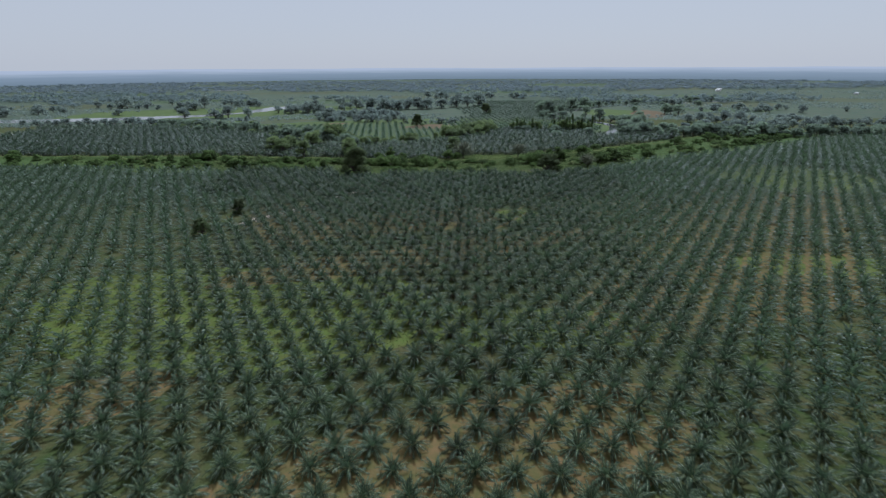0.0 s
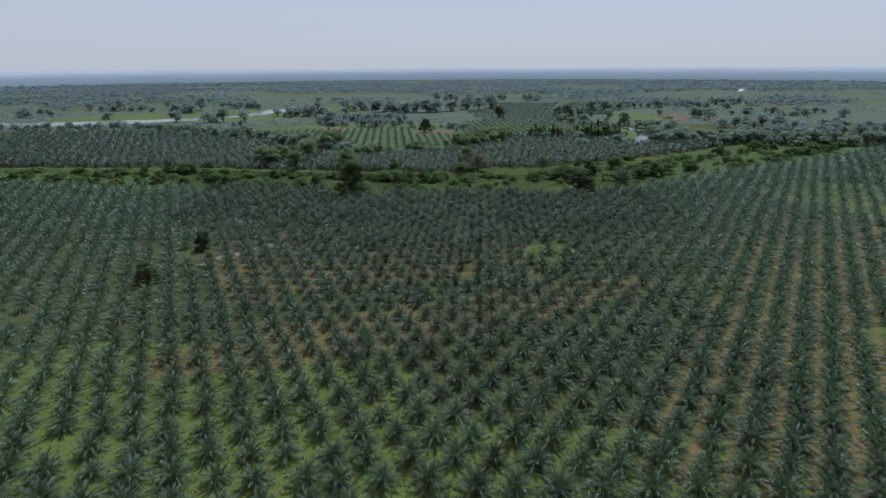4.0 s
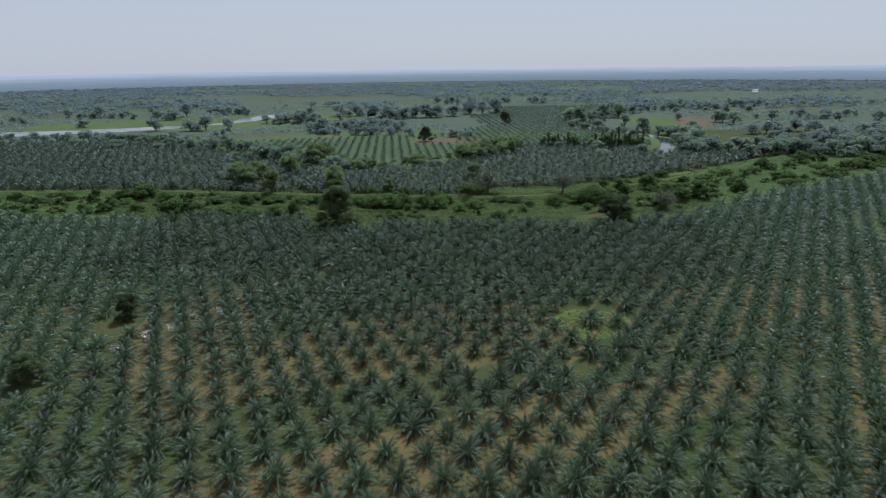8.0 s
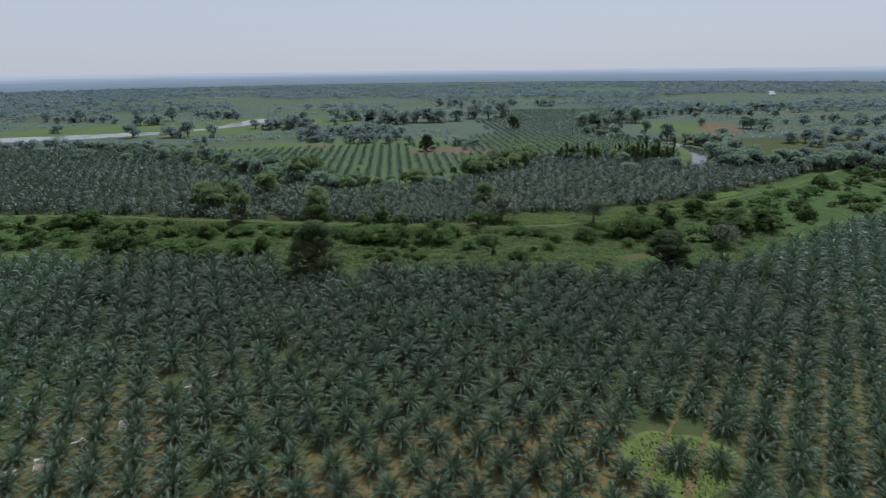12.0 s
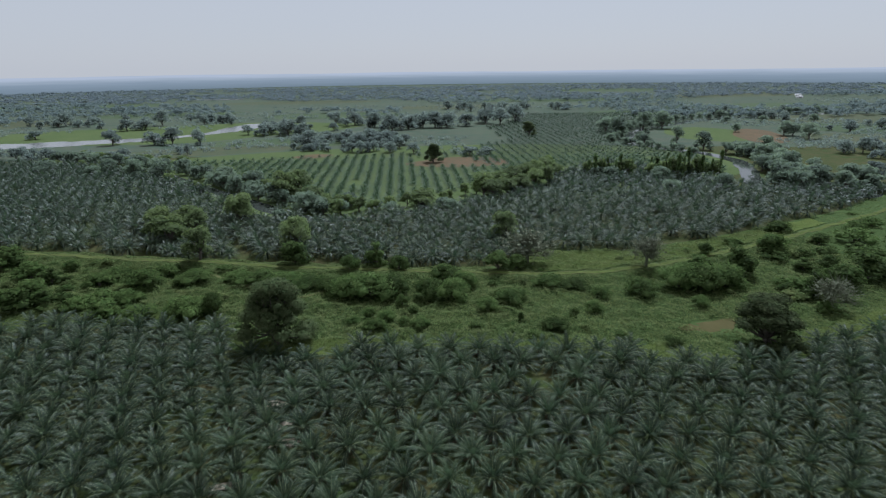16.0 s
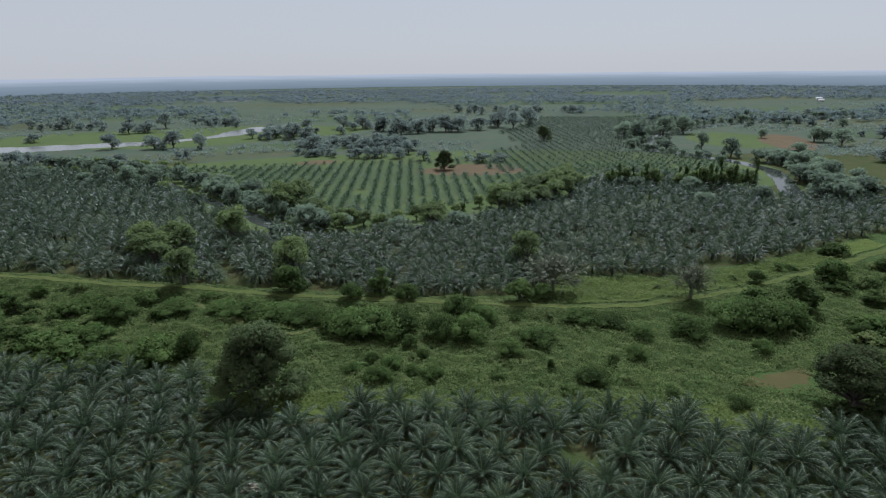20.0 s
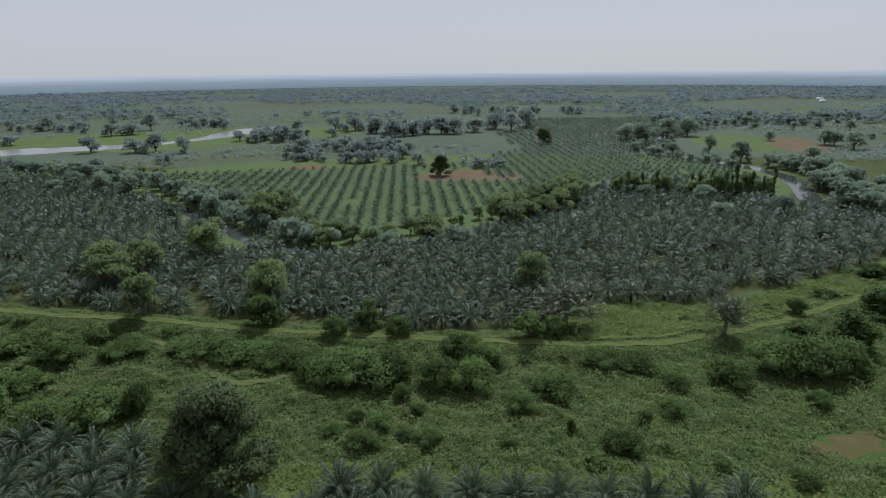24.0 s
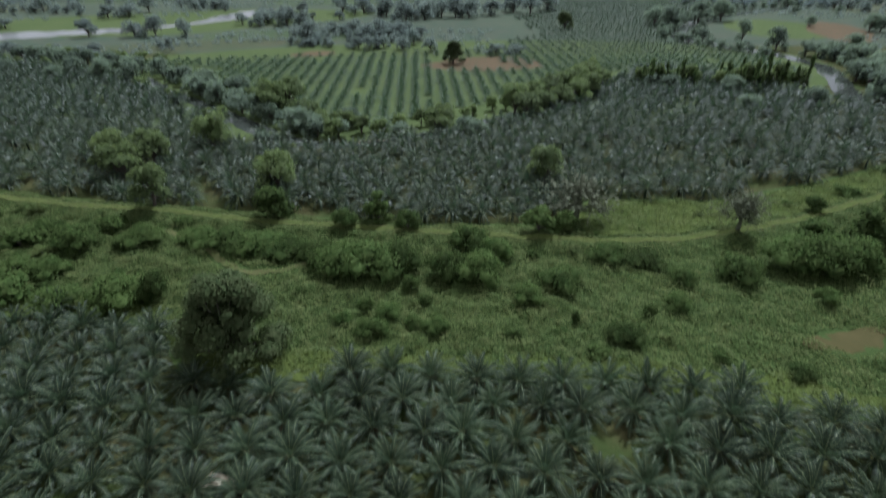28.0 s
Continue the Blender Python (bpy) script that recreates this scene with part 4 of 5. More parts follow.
BANK = [(-194.5, 676.8, 15.0, 17.0), (-221.9, 690.9, 13.0, 17.0), (-137.6, 656.1, 15.0, 20.0), (-111.4, 636.5, 14.0, 18.0), (-248.7, 705.0, 12.0, 17.0), (-254.0, 689.9, 11.0, 16.0), (-301.3, 708.2, 12.0, 20.0), (-38.8, 582.7, 8.0, 14.0), (-23.4, 573.7, 7.0, 13.0), (-13.8, 564.0, 7.0, 12.0), (22.0, 560.9, 8.0, 13.0), (16.3, 570.4, 8.0, 13.0), (166.9, 601.5, 9.0, 14.0), (205.5, 608.9, 10.0, 16.0), (267.1, 668.2, 14.0, 18.0), (288.5, 679.4, 16.0, 20.0), (279.4, 653.4, 16.0, 20.0), (265.9, 629.4, 14.0, 18.0), (247.3, 614.6, 12.0, 16.0), (331.9, 770.0, 13.0, 18.0), (321.0, 739.3, 13.0, 20.0)]
plant(bank_trees, BANK, 37)
BANK_FAR = [(271.4, 826.4, 18.8, 14.6), (278.4, 783.6, 16.2, 19.1), (240.3, 835.4, 11.2, 15.8), (230.8, 936.5, 18.8, 27.0), (236.7, 905.0, 20.0, 27.0), (289.8, 964.8, 23.8, 29.2), (315.4, 966.8, 22.5, 29.2), (417.6, 875.2, 15.0, 19.1), (427.4, 874.3, 15.0, 19.1), (425.8, 844.6, 17.5, 22.5), (382.7, 914.3, 10.0, 13.5), (432.0, 1027.6, 8.8, 13.5), (478.5, 1017.3, 10.0, 13.5), (542.7, 1005.0, 11.2, 15.8), (132.5, 651.8, 10.0, 14.6), (141.7, 648.1, 10.0, 14.6), (173.3, 637.0, 10.0, 15.8)]
plant(bank_trees, BANK_FAR, 38)
column_trees = tree_kind("vine_covered_trunk", "tall trunk wrapped in dark climbing leaves", "tree", [column_shape(k) for k in (35, 36, 37, 38)], LEAF_MID, BARK, "vine covered trunks")
COLUMNS = [(125.3, 655.3, 11.0, 7.0), (128.0, 652.9, 12.0, 7.0), (131.8, 652.6, 12.0, 7.0), (134.4, 650.2, 13.0, 7.0), (139.1, 652.2, 12.0, 7.0), (142.4, 649.7, 13.0, 7.0), (147.5, 651.7, 12.0, 7.0), (151.7, 651.5, 12.0, 7.0), (156.9, 653.5, 11.0, 7.0), (172.9, 652.6, 11.0, 7.0), (174.1, 647.9, 13.0, 7.0), (176.7, 645.4, 14.0, 7.0), (181.3, 647.5, 13.0, 7.0), (182.6, 642.8, 15.0, 7.0), (187.5, 644.8, 14.0, 7.0), (190.0, 642.4, 15.0, 7.0), (194.6, 644.4, 14.0, 7.0), (197.0, 642.0, 15.0, 7.0), (202.4, 644.0, 14.0, 7.0), (207.5, 646.0, 13.0, 7.0), (211.5, 645.8, 13.0, 7.0), (217.7, 647.7, 12.0, 7.0), (219.9, 643.0, 14.0, 7.0)]
plant(column_trees, [(x + 1.5 * math.sin(5 * n), y + 3 * math.sin(3 * n), h * (0.85 + 0.16 * ((7 * n) % 5)), w * (0.7 + 0.2 * (n % 3))) for n, (x, y, h, w) in enumerate(COLUMNS)], 39)
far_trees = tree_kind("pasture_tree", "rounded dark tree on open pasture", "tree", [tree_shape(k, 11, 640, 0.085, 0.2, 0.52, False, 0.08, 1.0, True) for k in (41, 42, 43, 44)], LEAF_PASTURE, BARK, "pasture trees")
POND_TREES = [(-347.3, 893.4, 20.0, 22.5), (-298.0, 887.8, 17.5, 22.5), (-279.0, 891.1, 18.8, 22.5), (-245.7, 883.2, 17.5, 15.8), (-194.7, 972.9, 17.5, 24.8), (-173.0, 985.4, 20.0, 27.0), (-239.8, 816.9, 7.5, 9.0), (-227.7, 806.6, 11.2, 7.9), (-409.9, 1047.7, 18.8, 24.8), (-390.8, 1059.7, 18.8, 29.2), (-390.4, 1114.1, 22.5, 27.0), (-545.6, 1132.8, 22.5, 29.2), (-478.7, 962.4, 12.5, 22.5), (-378.2, 808.3, 11.2, 11.2), (-115.4, 843.7, 17.5, 24.8), (-165.4, 961.2, 20.0, 27.0)]
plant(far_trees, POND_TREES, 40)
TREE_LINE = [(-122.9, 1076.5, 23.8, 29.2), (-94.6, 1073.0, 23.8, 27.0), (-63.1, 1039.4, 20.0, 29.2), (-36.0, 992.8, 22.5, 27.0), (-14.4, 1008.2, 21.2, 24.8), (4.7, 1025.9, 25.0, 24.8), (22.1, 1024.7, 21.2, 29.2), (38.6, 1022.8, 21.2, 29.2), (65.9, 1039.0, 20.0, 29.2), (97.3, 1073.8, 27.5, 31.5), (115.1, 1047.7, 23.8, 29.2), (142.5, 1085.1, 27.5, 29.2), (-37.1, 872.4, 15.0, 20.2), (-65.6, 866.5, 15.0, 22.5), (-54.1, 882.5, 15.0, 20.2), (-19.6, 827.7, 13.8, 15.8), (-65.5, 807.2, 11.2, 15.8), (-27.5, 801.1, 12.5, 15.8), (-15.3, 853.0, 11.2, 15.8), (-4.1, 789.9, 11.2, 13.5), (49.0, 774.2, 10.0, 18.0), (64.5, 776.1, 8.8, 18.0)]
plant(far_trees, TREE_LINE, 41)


def along(line, gap, offset, seed, lo, hi, wide=1.15, jitter=2.5):
    """Rows of x, y, height, spread beside a line."""
    r = np.random.RandomState(seed)
    p = np.array(line, float)
    d = np.r_[0, np.cumsum(np.hypot(*np.diff(p, axis=0).T))]
    s = np.arange(0, d[-1], gap)
    q = np.stack([np.interp(s, d, p[:, 0]), np.interp(s, d, p[:, 1])], -1)
    g = np.gradient(q, axis=0)
    g /= np.linalg.norm(g, axis=1, keepdims=True) + 1e-9
    q = q + np.stack([-g[:, 1], g[:, 0]], -1) * offset + r.normal(0, jitter, q.shape)
    h = r.uniform(lo, hi, len(s))
    return [(q[i, 0], q[i, 1], h[i], h[i] * wide * r.uniform(0.9, 1.25)) for i in range(len(s))]


waterside = tree_kind("waterside_tree", "leafy green tree leaning over the water", "tree", [tree_shape(k, 11, 680, 0.085, 0.2, 0.5, False, 0.08, 0.95, True) for k in (51, 52, 53, 54)], LEAF_BANK, BARK, "waterside trees")
waterside_light = tree_kind("waterside_bush_tree", "yellowish green bushy tree beside the water", "tree", [tree_shape(k, 11, 620, 0.075, 0.2, 0.5, False, 0.12, 0.95) for k in (55, 56, 57)], LEAF_LIGHT, BARK, "waterside trees")
plant(waterside, along(OXBOW[:9], 10.0, 10.5, 71, 8, 14), 72)
plant(waterside_light, along(OXBOW[:9], 13.0, 22.0, 101, 7, 11, 1.2, 3.5), 102)
plant(waterside_light, [q for q in along(OXBOW[:9], 12.0, -9.0, 73, 4, 8, 1.3, 2.0) if min(abs(q[0] + 92), abs(q[0] + 131), abs(q[0] + 45)) > 13], 74)
plant(waterside, [q for q in along(OXBOW[:9], 26.0, -12.0, 103, 4, 8) if min(abs(q[0] + 92), abs(q[0] + 131), abs(q[0] + 45)) > 13], 104)
plant(waterside_light, along(OXBOW[8:], 10.0, 12.0, 75, 6, 11), 76)
plant(waterside, along(OXBOW[9:], 18.0, -9.0, 77, 5, 9), 78)
plant(waterside, along(RIVER[:8], 12.0, -17.0, 79, 9, 15), 80)
plant(waterside, along(RIVER[:8], 13.0, -30.0, 81, 10, 17, 1.15, 6.0), 82)
plant(waterside, along(RIVER[9:], 18.0, 15.0, 83, 7, 14), 84)
plant(waterside, along(RIVER[7:12], 22.0, -14.0, 85, 4, 8), 86)
plant(waterside, along(RIVER[7:11], 9.0, 11.0, 117, 5, 9), 118)
TREE_BELT = [(330, 640), (420, 650), (520, 660), (640, 690), (800, 740), (1000, 800)]
plant(far_trees, along(TREE_BELT, 11.0, 0.0, 87, 9, 15, 1.2, 5.0), 88)
plant(far_trees, along([(-520, 800), (-420, 800), (-320, 785), (-250, 760)], 13.0, 0.0, 89, 8, 13, 1.2, 5.0), 90)


def strip_rows(n, x0, x1, lo, hi, seed):
    """Rows of x, y, height, spread, strewn over the overgrown strip clear of its track."""
    r = np.random.RandomState(seed)
    out = []
    while len(out) < n:
        x, f = r.uniform(x0, x1), r.uniform(0.12, 0.93)
        y = float(front_edge(x) + f * (back_edge(x) - front_edge(x)))
        if abs(y - np.interp(x, TR[:, 0], TR[:, 1])) < 4.5 or math.hypot(x - 97, y - 413) < 13 or math.hypot(x + 47, y - 445) < 14:
            continue
        h = lo + (hi - lo) * r.rand() ** 2
        out.append((x, y, h, h * r.uniform(1.0, 2.0)))
    return out


low_shrubs = tree_kind("low_shrub", "small green shrub among creepers", "shrub", [bush_shape(k, 9, 520, 0.065) for k in (61, 62, 63, 64)], LEAF_SHRUB, BARK, "low shrubs")
plant(low_shrubs, strip_rows(95, 115, 420, 2.0, 8.5, 91), 92, 0.2)
plant(low_shrubs, strip_rows(85, -380, -85, 2.0, 7.5, 93), 94, 0.2)
plant(edge_trees, strip_rows(26, -380, -95, 5.0, 11.0, 113), 114, 0.2)
plant(edge_trees, strip_rows(22, 135, 400, 5.0, 11.0, 115), 116, 0.2)
plant(low_shrubs, strip_rows(46, -85, 125, 1.0, 3.2, 95), 96, 0.2)


creeper_mounds = tree_kind("creeper_mound", "bright green shrub smothered in creepers", "shrub", [bush_shape(k, 9, 700, 0.056) for k in (65, 66, 67, 68)], LEAF_COVER, BARK, "creeper mounds")
plant(creeper_mounds, strip_rows(48, -85, 130, 0.8, 2.8, 105), 106, 0.3)
plant(creeper_mounds, strip_rows(45, -300, -85, 1.5, 6.0, 107), 108, 0.3)
plant(creeper_mounds, strip_rows(40, 130, 380, 1.5, 6.0, 109), 110, 0.3)
plant(waterside_light, [(x - 4 + 3 * (n % 3), y + 5, 11 + n % 5, 10 + n % 3) for n, (x, y, h, w) in enumerate(COLUMNS) if n % 3], 112)


def grove(cx, cy, rx, ry, n, lo, hi, seed):
    """Rows of x, y, height, spread, gathered round a place."""
    r = np.random.RandomState(seed)
    out = []
    for _ in range(n):
        a, q = r.uniform(0, 6.28), math.sqrt(r.rand())
        h = r.uniform(lo, hi)
        out.append((cx + rx * q * math.cos(a), cy + ry * q * math.sin(a), h, h * r.uniform(1.0, 1.4)))
    return out


GROVES = [(-75, 870, 65, 75, 62, 5, 12), (-170, 1000, 60, 60, 16, 8, 16), (470, 1120, 150, 90, 26, 8, 16), (500, 720, 130, 60, 30, 8, 15), (-450, 1130, 170, 60, 24, 9, 17), (-720, 1010, 160, 60, 22, 9, 17), (150, 1340, 150, 60, 22, 10, 18), (620, 900, 130, 70, 20, 7, 14), (-30, 1060, 90, 70, 22, 9, 16)]
for n, (gx, gy, gw, gd, count, lo, hi) in enumerate(GROVES):
    plant(far_trees, grove(gx, gy, gw, gd, count, lo, hi, 120 + n), 140 + n)


# ---- creepers over the bank ----


def humps(u, v, seed):
    """Smooth uneven heights between 0 and 1, one random value to each unit square."""
    g = np.random.RandomState(seed).rand(256, 256)
    i, k = np.floor(u).astype(int), np.floor(v).astype(int)
    fu, fv = u - i, v - k
    fu, fv = fu * fu * (3 - 2 * fu), fv * fv * (3 - 2 * fv)
    i, k = i % 255, k % 255
    return (g[i, k] * (1 - fu) + g[i + 1, k] * fu) * (1 - fv) + (g[i, k + 1] * (1 - fu) + g[i + 1, k + 1] * fu) * fv


def creepers():
    r = np.random.RandomState(51)
    n = 330000
    x = np.where(r.rand(n) < 0.82, r.uniform(-175, 185, n), r.uniform(-320, 380, n))
    y = front_edge(x) + 2 + (back_edge(x) - front_edge(x)) * r.uniform(0, 1, n)
    ty = np.interp(x, TR[:, 0], TR[:, 1])
    fork = np.array(FORK_LINE, float)
    near_fork = np.zeros(n, bool)
    for k in range(len(fork) - 1):
        for s in np.linspace(0, 1, 8):
            q = fork[k] + (fork[k + 1] - fork[k]) * s
            near_fork |= np.hypot(x - q[0], y - q[1]) < 2.3
    ok = ((np.abs(y - ty) > 1.35) | ((r.rand(n) < 0.35) & (np.abs(np.abs(y - ty) - 0.95) > 0.5))) & (~near_fork | (r.rand(n) < 0.12)) & (np.hypot((x - 98) / 9, (y - 412.5) / 5.2) > 1.0)
    ok &= (y - front_edge(x) > 8) | (r.rand(n) < 0.5)
    ok &= ~((x > 55) & (x < 215) & (y > ty + 3)) | (r.rand(n) < 0.8)
    x, y = x[ok], y[ok]
    n = len(x)
    heap = 1.1 * humps(x / 5.5, y / 4.5, 71) ** 2 + 0.9 * humps(x / 2.1, y / 2.1, 72) ** 2
    beside = np.clip((np.abs(y - np.interp(x, TR[:, 0], TR[:, 1])) - 1.5) / 6.0, 0.1, 1)
    z = lift(x, y) + r.uniform(0.0, 0.4, n) * beside + heap * beside
    c = np.stack([x, y, z], -1)
    gx = (1.1 * humps((x + 0.4) / 5.5, y / 4.5, 71) ** 2 + 0.9 * humps((x + 0.4) / 2.1, y / 2.1, 72) ** 2 - heap) / 0.4
    gy = (1.1 * humps(x / 5.5, (y + 0.4) / 4.5, 71) ** 2 + 0.9 * humps(x / 2.1, (y + 0.4) / 2.1, 72) ** 2 - heap) / 0.4
    nrm = r.normal(0, 0.5, (n, 3)) + (0, 0, 1)
    nrm /= np.linalg.norm(nrm, axis=1, keepdims=True)
    u = np.cross(nrm, r.normal(0, 1, (n, 3)))
    u /= np.linalg.norm(u, axis=1, keepdims=True)
    v = np.cross(nrm, u)
    s = r.uniform(0.14, 0.36, n)[:, None]
    quad = np.stack([c - u * s, c - v * s * 0.7 + nrm * s * 0.25, c + u * s, c + v * s * 0.7 + nrm * s * 0.25], 1).reshape(-1, 3)
    b = np.arange(n)[:, None] * 4
    soft = nrm * 0.45 + np.stack([-gx, -gy, np.full(n, 0.6)], -1)
    soft /= np.linalg.norm(soft, axis=1, keepdims=True)
    return quad, np.concatenate([b + [0, 1, 2], b + [0, 2, 3]]), np.repeat(soft, 4, 0)


stuff("creepers", leaf_mesh("creepers", creepers(), LEAF_COVER), "thick green creepers covering the bank", "creepers")

# ---- far woods ----


def far_woods():
    r = np.random.RandomState(61)
    shapes = []
    for k in range(8):
        q = np.random.RandomState(310 + k)
        lobes = [(q.uniform(-0.3, 0.3), q.uniform(-0.3, 0.3), q.uniform(0.3, 0.7), q.uniform(0.22, 0.36)) for _ in range(3)]
        shapes.append(leaf_cloud(lobes, 26, 0.17, 340 + k, 0.8, 0, 3.0))
    n = 11000
    y = 1080 + 1500 * r.rand(n) ** 0.85
    x = (r.rand(n) * 2 - 1) * (0.95 * y + 100)
    # woods stand in belts and clumps
    belt = np.sin(y * 0.011 + 1.5 * np.sin(x * 0.0016 + 0.6)) + 0.8 * np.sin(x * 0.006 + y * 0.004) + 0.7 * np.sin(x * 0.013 - y * 0.009 + 2)
    ok = (np.hypot(x, y - 300) < 2560) & (belt > 0.75 - (y - 1080) / 480) & ~((x < -100) & (x > -620) & (y < 1280)) & ~((x > 60) & (x < 340) & (y < 1260))
    x, y = x[ok], y[ok]
    n = len(x)
    s = r.uniform(9, 20, n) * np.where(r.rand(n) < 0.25, 1.7, 1.0)
    turns, tops = r.uniform(0, 6.28, n), np.where(y < 1620, r.uniform(6, 15, n), r.uniform(5, 10, n))
    hither = y < 1620
    sp = np.c_[x, y, np.zeros(n)]
    out = []
    for q in (hither, ~hither):
        v, t = spread([f[:2] for f in shapes], sp[q], turns[q], s[q], tops[q], 62)
        nrm, _ = spread([(f[2], f[1]) for f in shapes], np.zeros((q.sum(), 3)), turns[q], np.ones(q.sum()), None, 62)
        out.append((v, t, nrm))
    return out


woods_hither, woods_beyond = far_woods()
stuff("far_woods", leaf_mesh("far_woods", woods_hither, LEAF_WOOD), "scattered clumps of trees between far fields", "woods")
stuff("far_woods", leaf_mesh("far_woods", woods_beyond, LEAF_FAR), "belts of distant trees in pale haze colours", "woods")


def scrub():
    """Low bushes dotted over the pasture."""
    r = np.random.RandomState(65)
    shapes = [leaf_cloud([(0, 0, 0.4, 0.4), (0.3, 0.1, 0.25, 0.3), (-0.28, 0.12, 0.28, 0.3)], 14, 0.25, 330 + k, 0.8, 0, 2.2) for k in range(6)]
    n = 9000
    y = 775 + 700 * r.rand(n) ** 1.2
    x = (r.rand(n) * 2 - 1) * 0.9 * y
    belt = np.sin(x * 0.017 + 1.3 * np.sin(y * 0.012)) + np.sin(y * 0.023 + x * 0.006)
    ok = (belt > -0.1) & ~((x > 60) & (x < 330) & (y < 1250)) & (np.hypot((x + 350) / 200, (y - 960) / 90) > 1) & (np.hypot((x - 345) / 60, (y - 905) / 75) > 1) & (np.hypot((x + 240) / 60, (y - 1090) / 80) > 1)
    x, y = x[ok], y[ok]
    n = len(x)
    s, turns = r.uniform(2.5, 7.5, n), r.uniform(0, 6.28, n)
    tops = s * r.uniform(0.6, 1.0, n)
    v, t = spread([f[:2] for f in shapes], np.c_[x, y, np.zeros(n)], turns, s, tops, 66)
    nrm, _ = spread([(f[2], f[1]) for f in shapes], np.zeros((n, 3)), turns, np.ones(n), np.ones(n), 66)
    return v, t, nrm


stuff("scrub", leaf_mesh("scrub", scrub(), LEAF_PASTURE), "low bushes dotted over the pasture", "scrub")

# ---- rough grass ----


def tussocks():
    """Rough grass standing in the clearing and between the rows."""
    r = np.random.RandomState(67)
    n = 15000
    a, q = r.uniform(0, 6.28, n), np.sqrt(r.rand(n))
    some = r.rand(n) < 0.12
    x = np.where(some, 59 + 10 * q * np.cos(a), -40 + 100 * q * np.cos(a))
    y = np.where(some, 287.5 + 10 * q * np.sin(a), 172 + 36 * q * np.sin(a))
    some &= np.sin(x * 0.9 + np.sin(y)) * np.sin(y * 0.8) > -0.55
    h, w, lean = r.uniform(0.10, 0.32, n), r.uniform(0.10, 0.24, n), r.normal(0, 0.3, (n, 2))
    b = r.uniform(0, 6.28, n)
    d = np.stack([np.cos(b) * w, np.sin(b) * w, np.zeros(n)], -1)
    c = np.stack([x, y, np.full(n, 0.06)], -1)
    v = np.stack([c - d, c + d, c + np.c_[lean, h]], 1).reshape(-1, 3)
    up = np.tile([0.0, 0.0, 1.0], (len(v), 1))
    return v, np.arange(3 * n).reshape(-1, 3), up


stuff("rough_grass", leaf_mesh("rough_grass", tussocks(), GRASS_LEAF), "tufts of rough green grass between palms", "grass")

# ---- small things ----


def frond_pile(seed):
    """Cut, bleached fronds thrown on a heap."""
    r = np.random.RandomState(seed)
    pieces = []
    for _ in range(26):
        a = r.uniform(-0.5, 0.5) + (math.pi if r.rand() < 0.5 else 0)
        d = np.array([math.cos(a), math.sin(a), 0])
        s = np.array([-d[1], d[0], 0])
        c = np.array([r.uniform(-0.6, 0.6), r.uniform(-0.8, 0.8), 0.08])
        top = c + np.array([0, 0, r.uniform(0.25, 0.75)])
        ln = r.uniform(1.2, 2.2)
        pieces.append((np.array([c - d * ln - s * 0.16, c - d * ln + s * 0.16, top - s * 0.22, top + s * 0.22, c + d * ln]), np.array([(0, 1, 2), (1, 3, 2), (2, 3, 4)])))
    return joined(pieces)


BLEACHED = material("bleached_fronds", [(0.40, 0.34, 0.25), (0.50, 0.44, 0.35), (0.28, 0.22, 0.14)], (0.6, 3.0), 0.9, island=0.3)
pile = mesh_of("debris_mound", *frond_pile(3), BLEACHED)
for n, (x, y, s) in enumerate([(-67, 308, 1.2), (-78, 295, 1.4), (-82.5, 288, 1.3), (-57, 323, 1.1), (-62, 316, 1.0), (-73, 302, 1.1), (-88, 282, 1.2), (-31, 378, 1.3), (-26, 363, 1.4), (-51, 330, 1.2), (-35, 350, 1.2), (-27, 370, 1.0), (-84, 292, 1.1), (-45, 339, 1.0)]):
    ob = tagged(new("debris_mound", pile), "mound of bleached palm debris between palms", "debris mound", "debris mounds")
    ob.matrix_basis = pose(x, y, 0.02, 0, 0, 110 + 9 * n) @ Matrix.Scale(s, 4)

log = tagged(new("fallen_trunk", mesh_of("fallen_trunk", *tube([(-32, 555.5, 0.35), (-27, 554.6, 0.8), (-22, 555.4, 1.1), (-17, 556.8, 0.6)], [0.42, 0.36, 0.28, 0.14], 8), BLEACHED, True)), "pale fallen tree trunk lying across the water", "log")

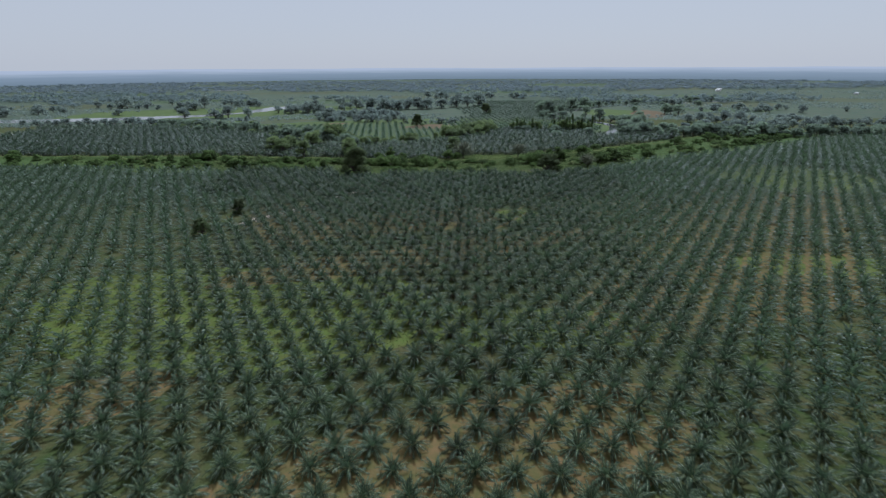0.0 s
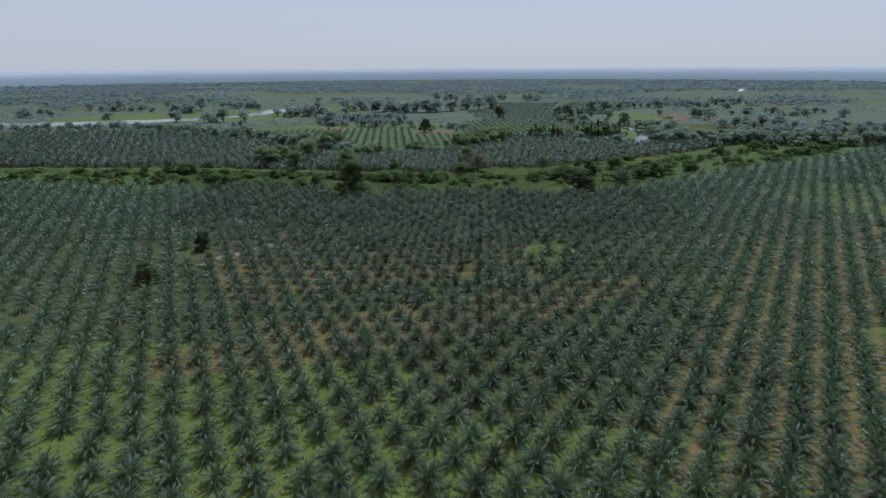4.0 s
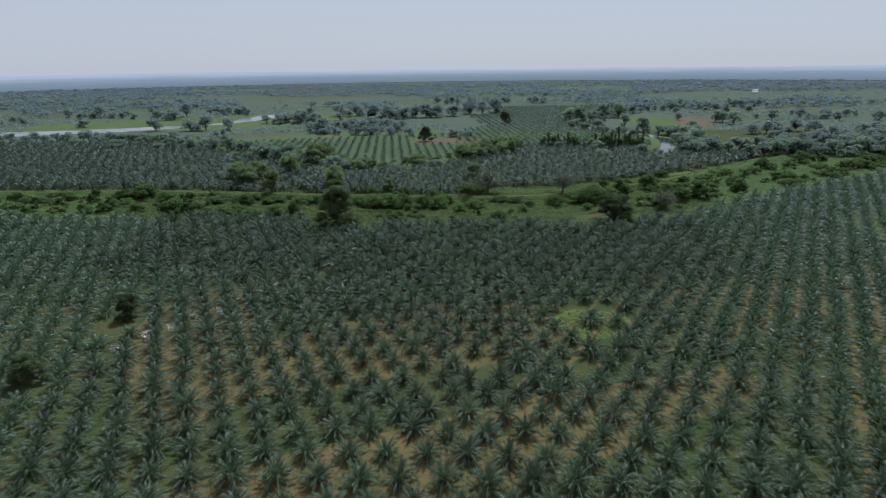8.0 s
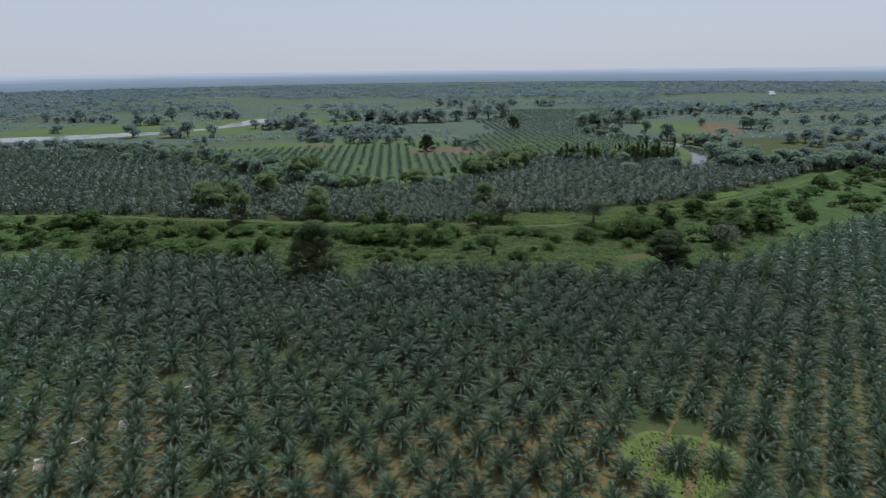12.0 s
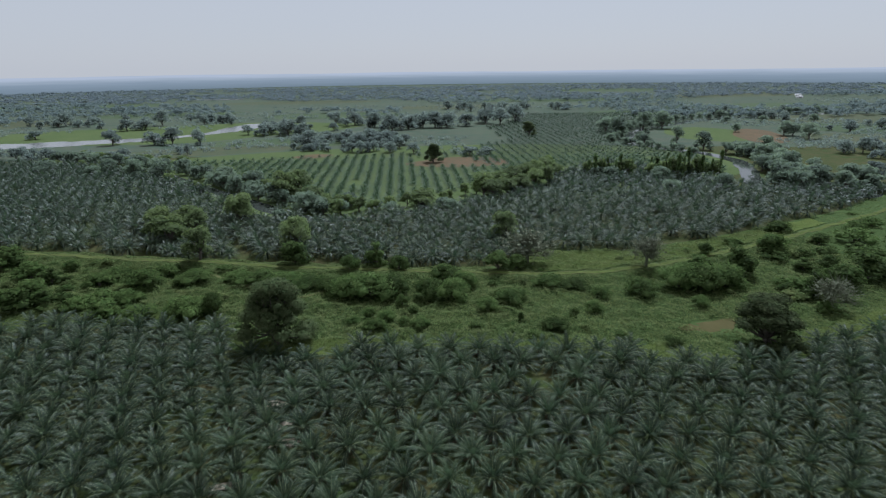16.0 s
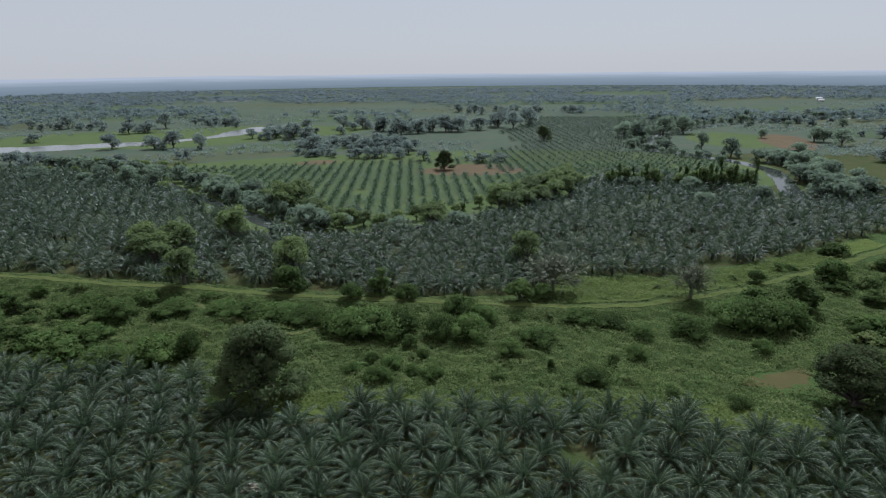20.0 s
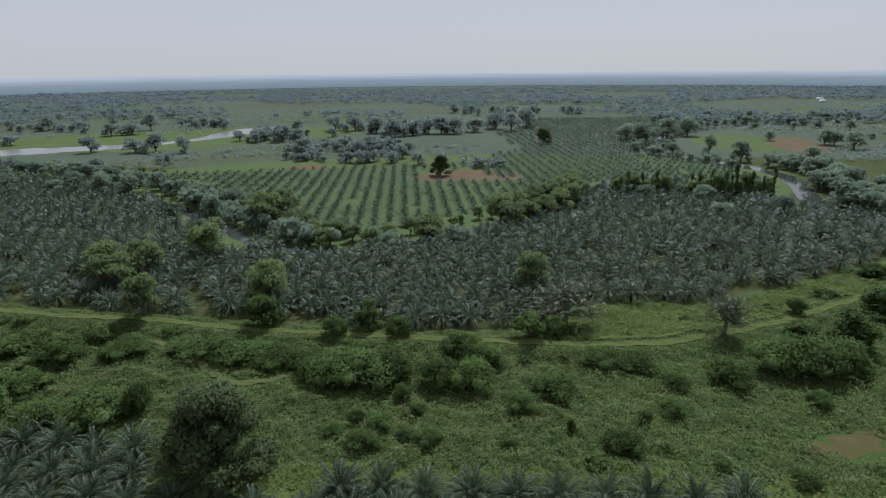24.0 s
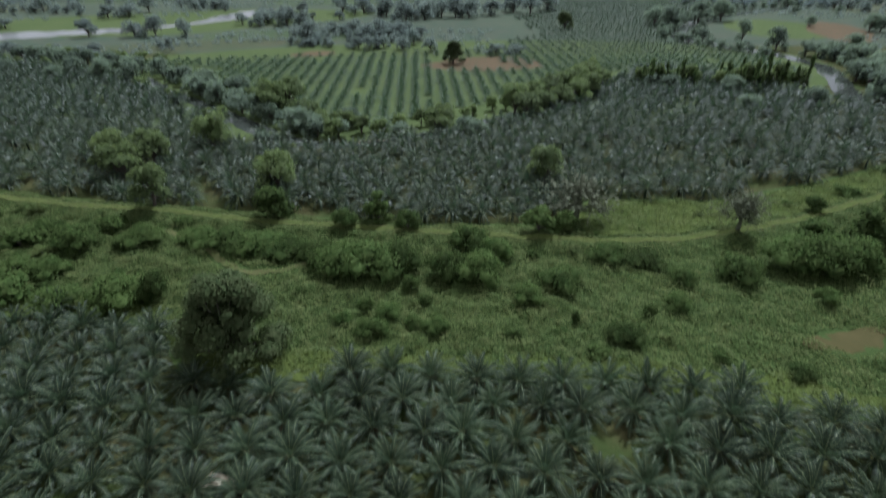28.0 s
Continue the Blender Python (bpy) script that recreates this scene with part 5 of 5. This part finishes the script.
WHITEWASH = material("whitewash", [(0.72, 0.72, 0.70), (0.78, 0.77, 0.74), (0.62, 0.61, 0.57)], (0.2, 1.5), 0.8)
ROOF_TIN = material("tin_roof", [(0.55, 0.56, 0.57), (0.62, 0.62, 0.61), (0.42, 0.38, 0.34)], (0.2, 1.0), 0.5)
PANE = water_material("window_glass", (0.03, 0.035, 0.04), 0.1)


def box_mesh(name, a, b, mat):
    v = np.array([(x, y, z) for x in (a[0], b[0]) for y in (a[1], b[1]) for z in (a[2], b[2])], float)
    q = [(0, 1, 3, 2), (4, 6, 7, 5), (0, 4, 5, 1), (2, 3, 7, 6), (0, 2, 6, 4), (1, 5, 7, 3)]
    return mesh_of(name, v, np.array([(f[0], f[1], f[2]) for f in q] + [(f[0], f[2], f[3]) for f in q]), mat)


def farm_house():
    base = tagged(new("farm_house"), "small white farm house with a tin gable roof", "house", "farm houses")
    part("wall", box_mesh("wall", (-6, -4, 0), (6, 4, 3.2), WHITEWASH), base)
    ridge = np.array([(-6.6, -4.8, 3.1), (6.6, -4.8, 3.1), (6.6, 0, 5.4), (-6.6, 0, 5.4), (-6.6, 4.8, 3.1), (6.6, 4.8, 3.1), (-6.6, -4.8, 2.95), (6.6, -4.8, 2.95), (6.6, 4.8, 2.95), (-6.6, 4.8, 2.95)])
    part("roof", mesh_of("roof", ridge, np.array([(0, 1, 2), (0, 2, 3), (3, 2, 5), (3, 5, 4), (0, 6, 7), (0, 7, 1), (4, 5, 8), (4, 8, 9), (0, 3, 4), (1, 5, 2)]), ROOF_TIN), base, "weathered tin roof")
    part("door", box_mesh("door", (-0.5, -4.06, 0), (0.5, -3.98, 2.1), BARK), base)
    for wx in (-4.0, 3.0):
        pane = part("window", box_mesh("window", (wx - 0.6, -4.05, 1.0), (wx + 0.6, -3.98, 2.1), PANE), base)
        part("window_sill", box_mesh("window_sill", (wx - 0.7, -4.14, 0.92), (wx + 0.7, -3.98, 1.0), WHITEWASH), pane)
        part("window_bar", box_mesh("window_bar", (wx - 0.03, -4.08, 1.0), (wx + 0.03, -4.05, 2.1), WHITEWASH), pane)
    return base


house = farm_house()
house.matrix_basis = pose(880, 1537, 0.1, 0, 0, 12)
copy_thing(house, pose(927, 1612, 0.1, 0, 0, -20))
copy_thing(house, pose(1120, 1330, 0.1, 0, 0, 30))
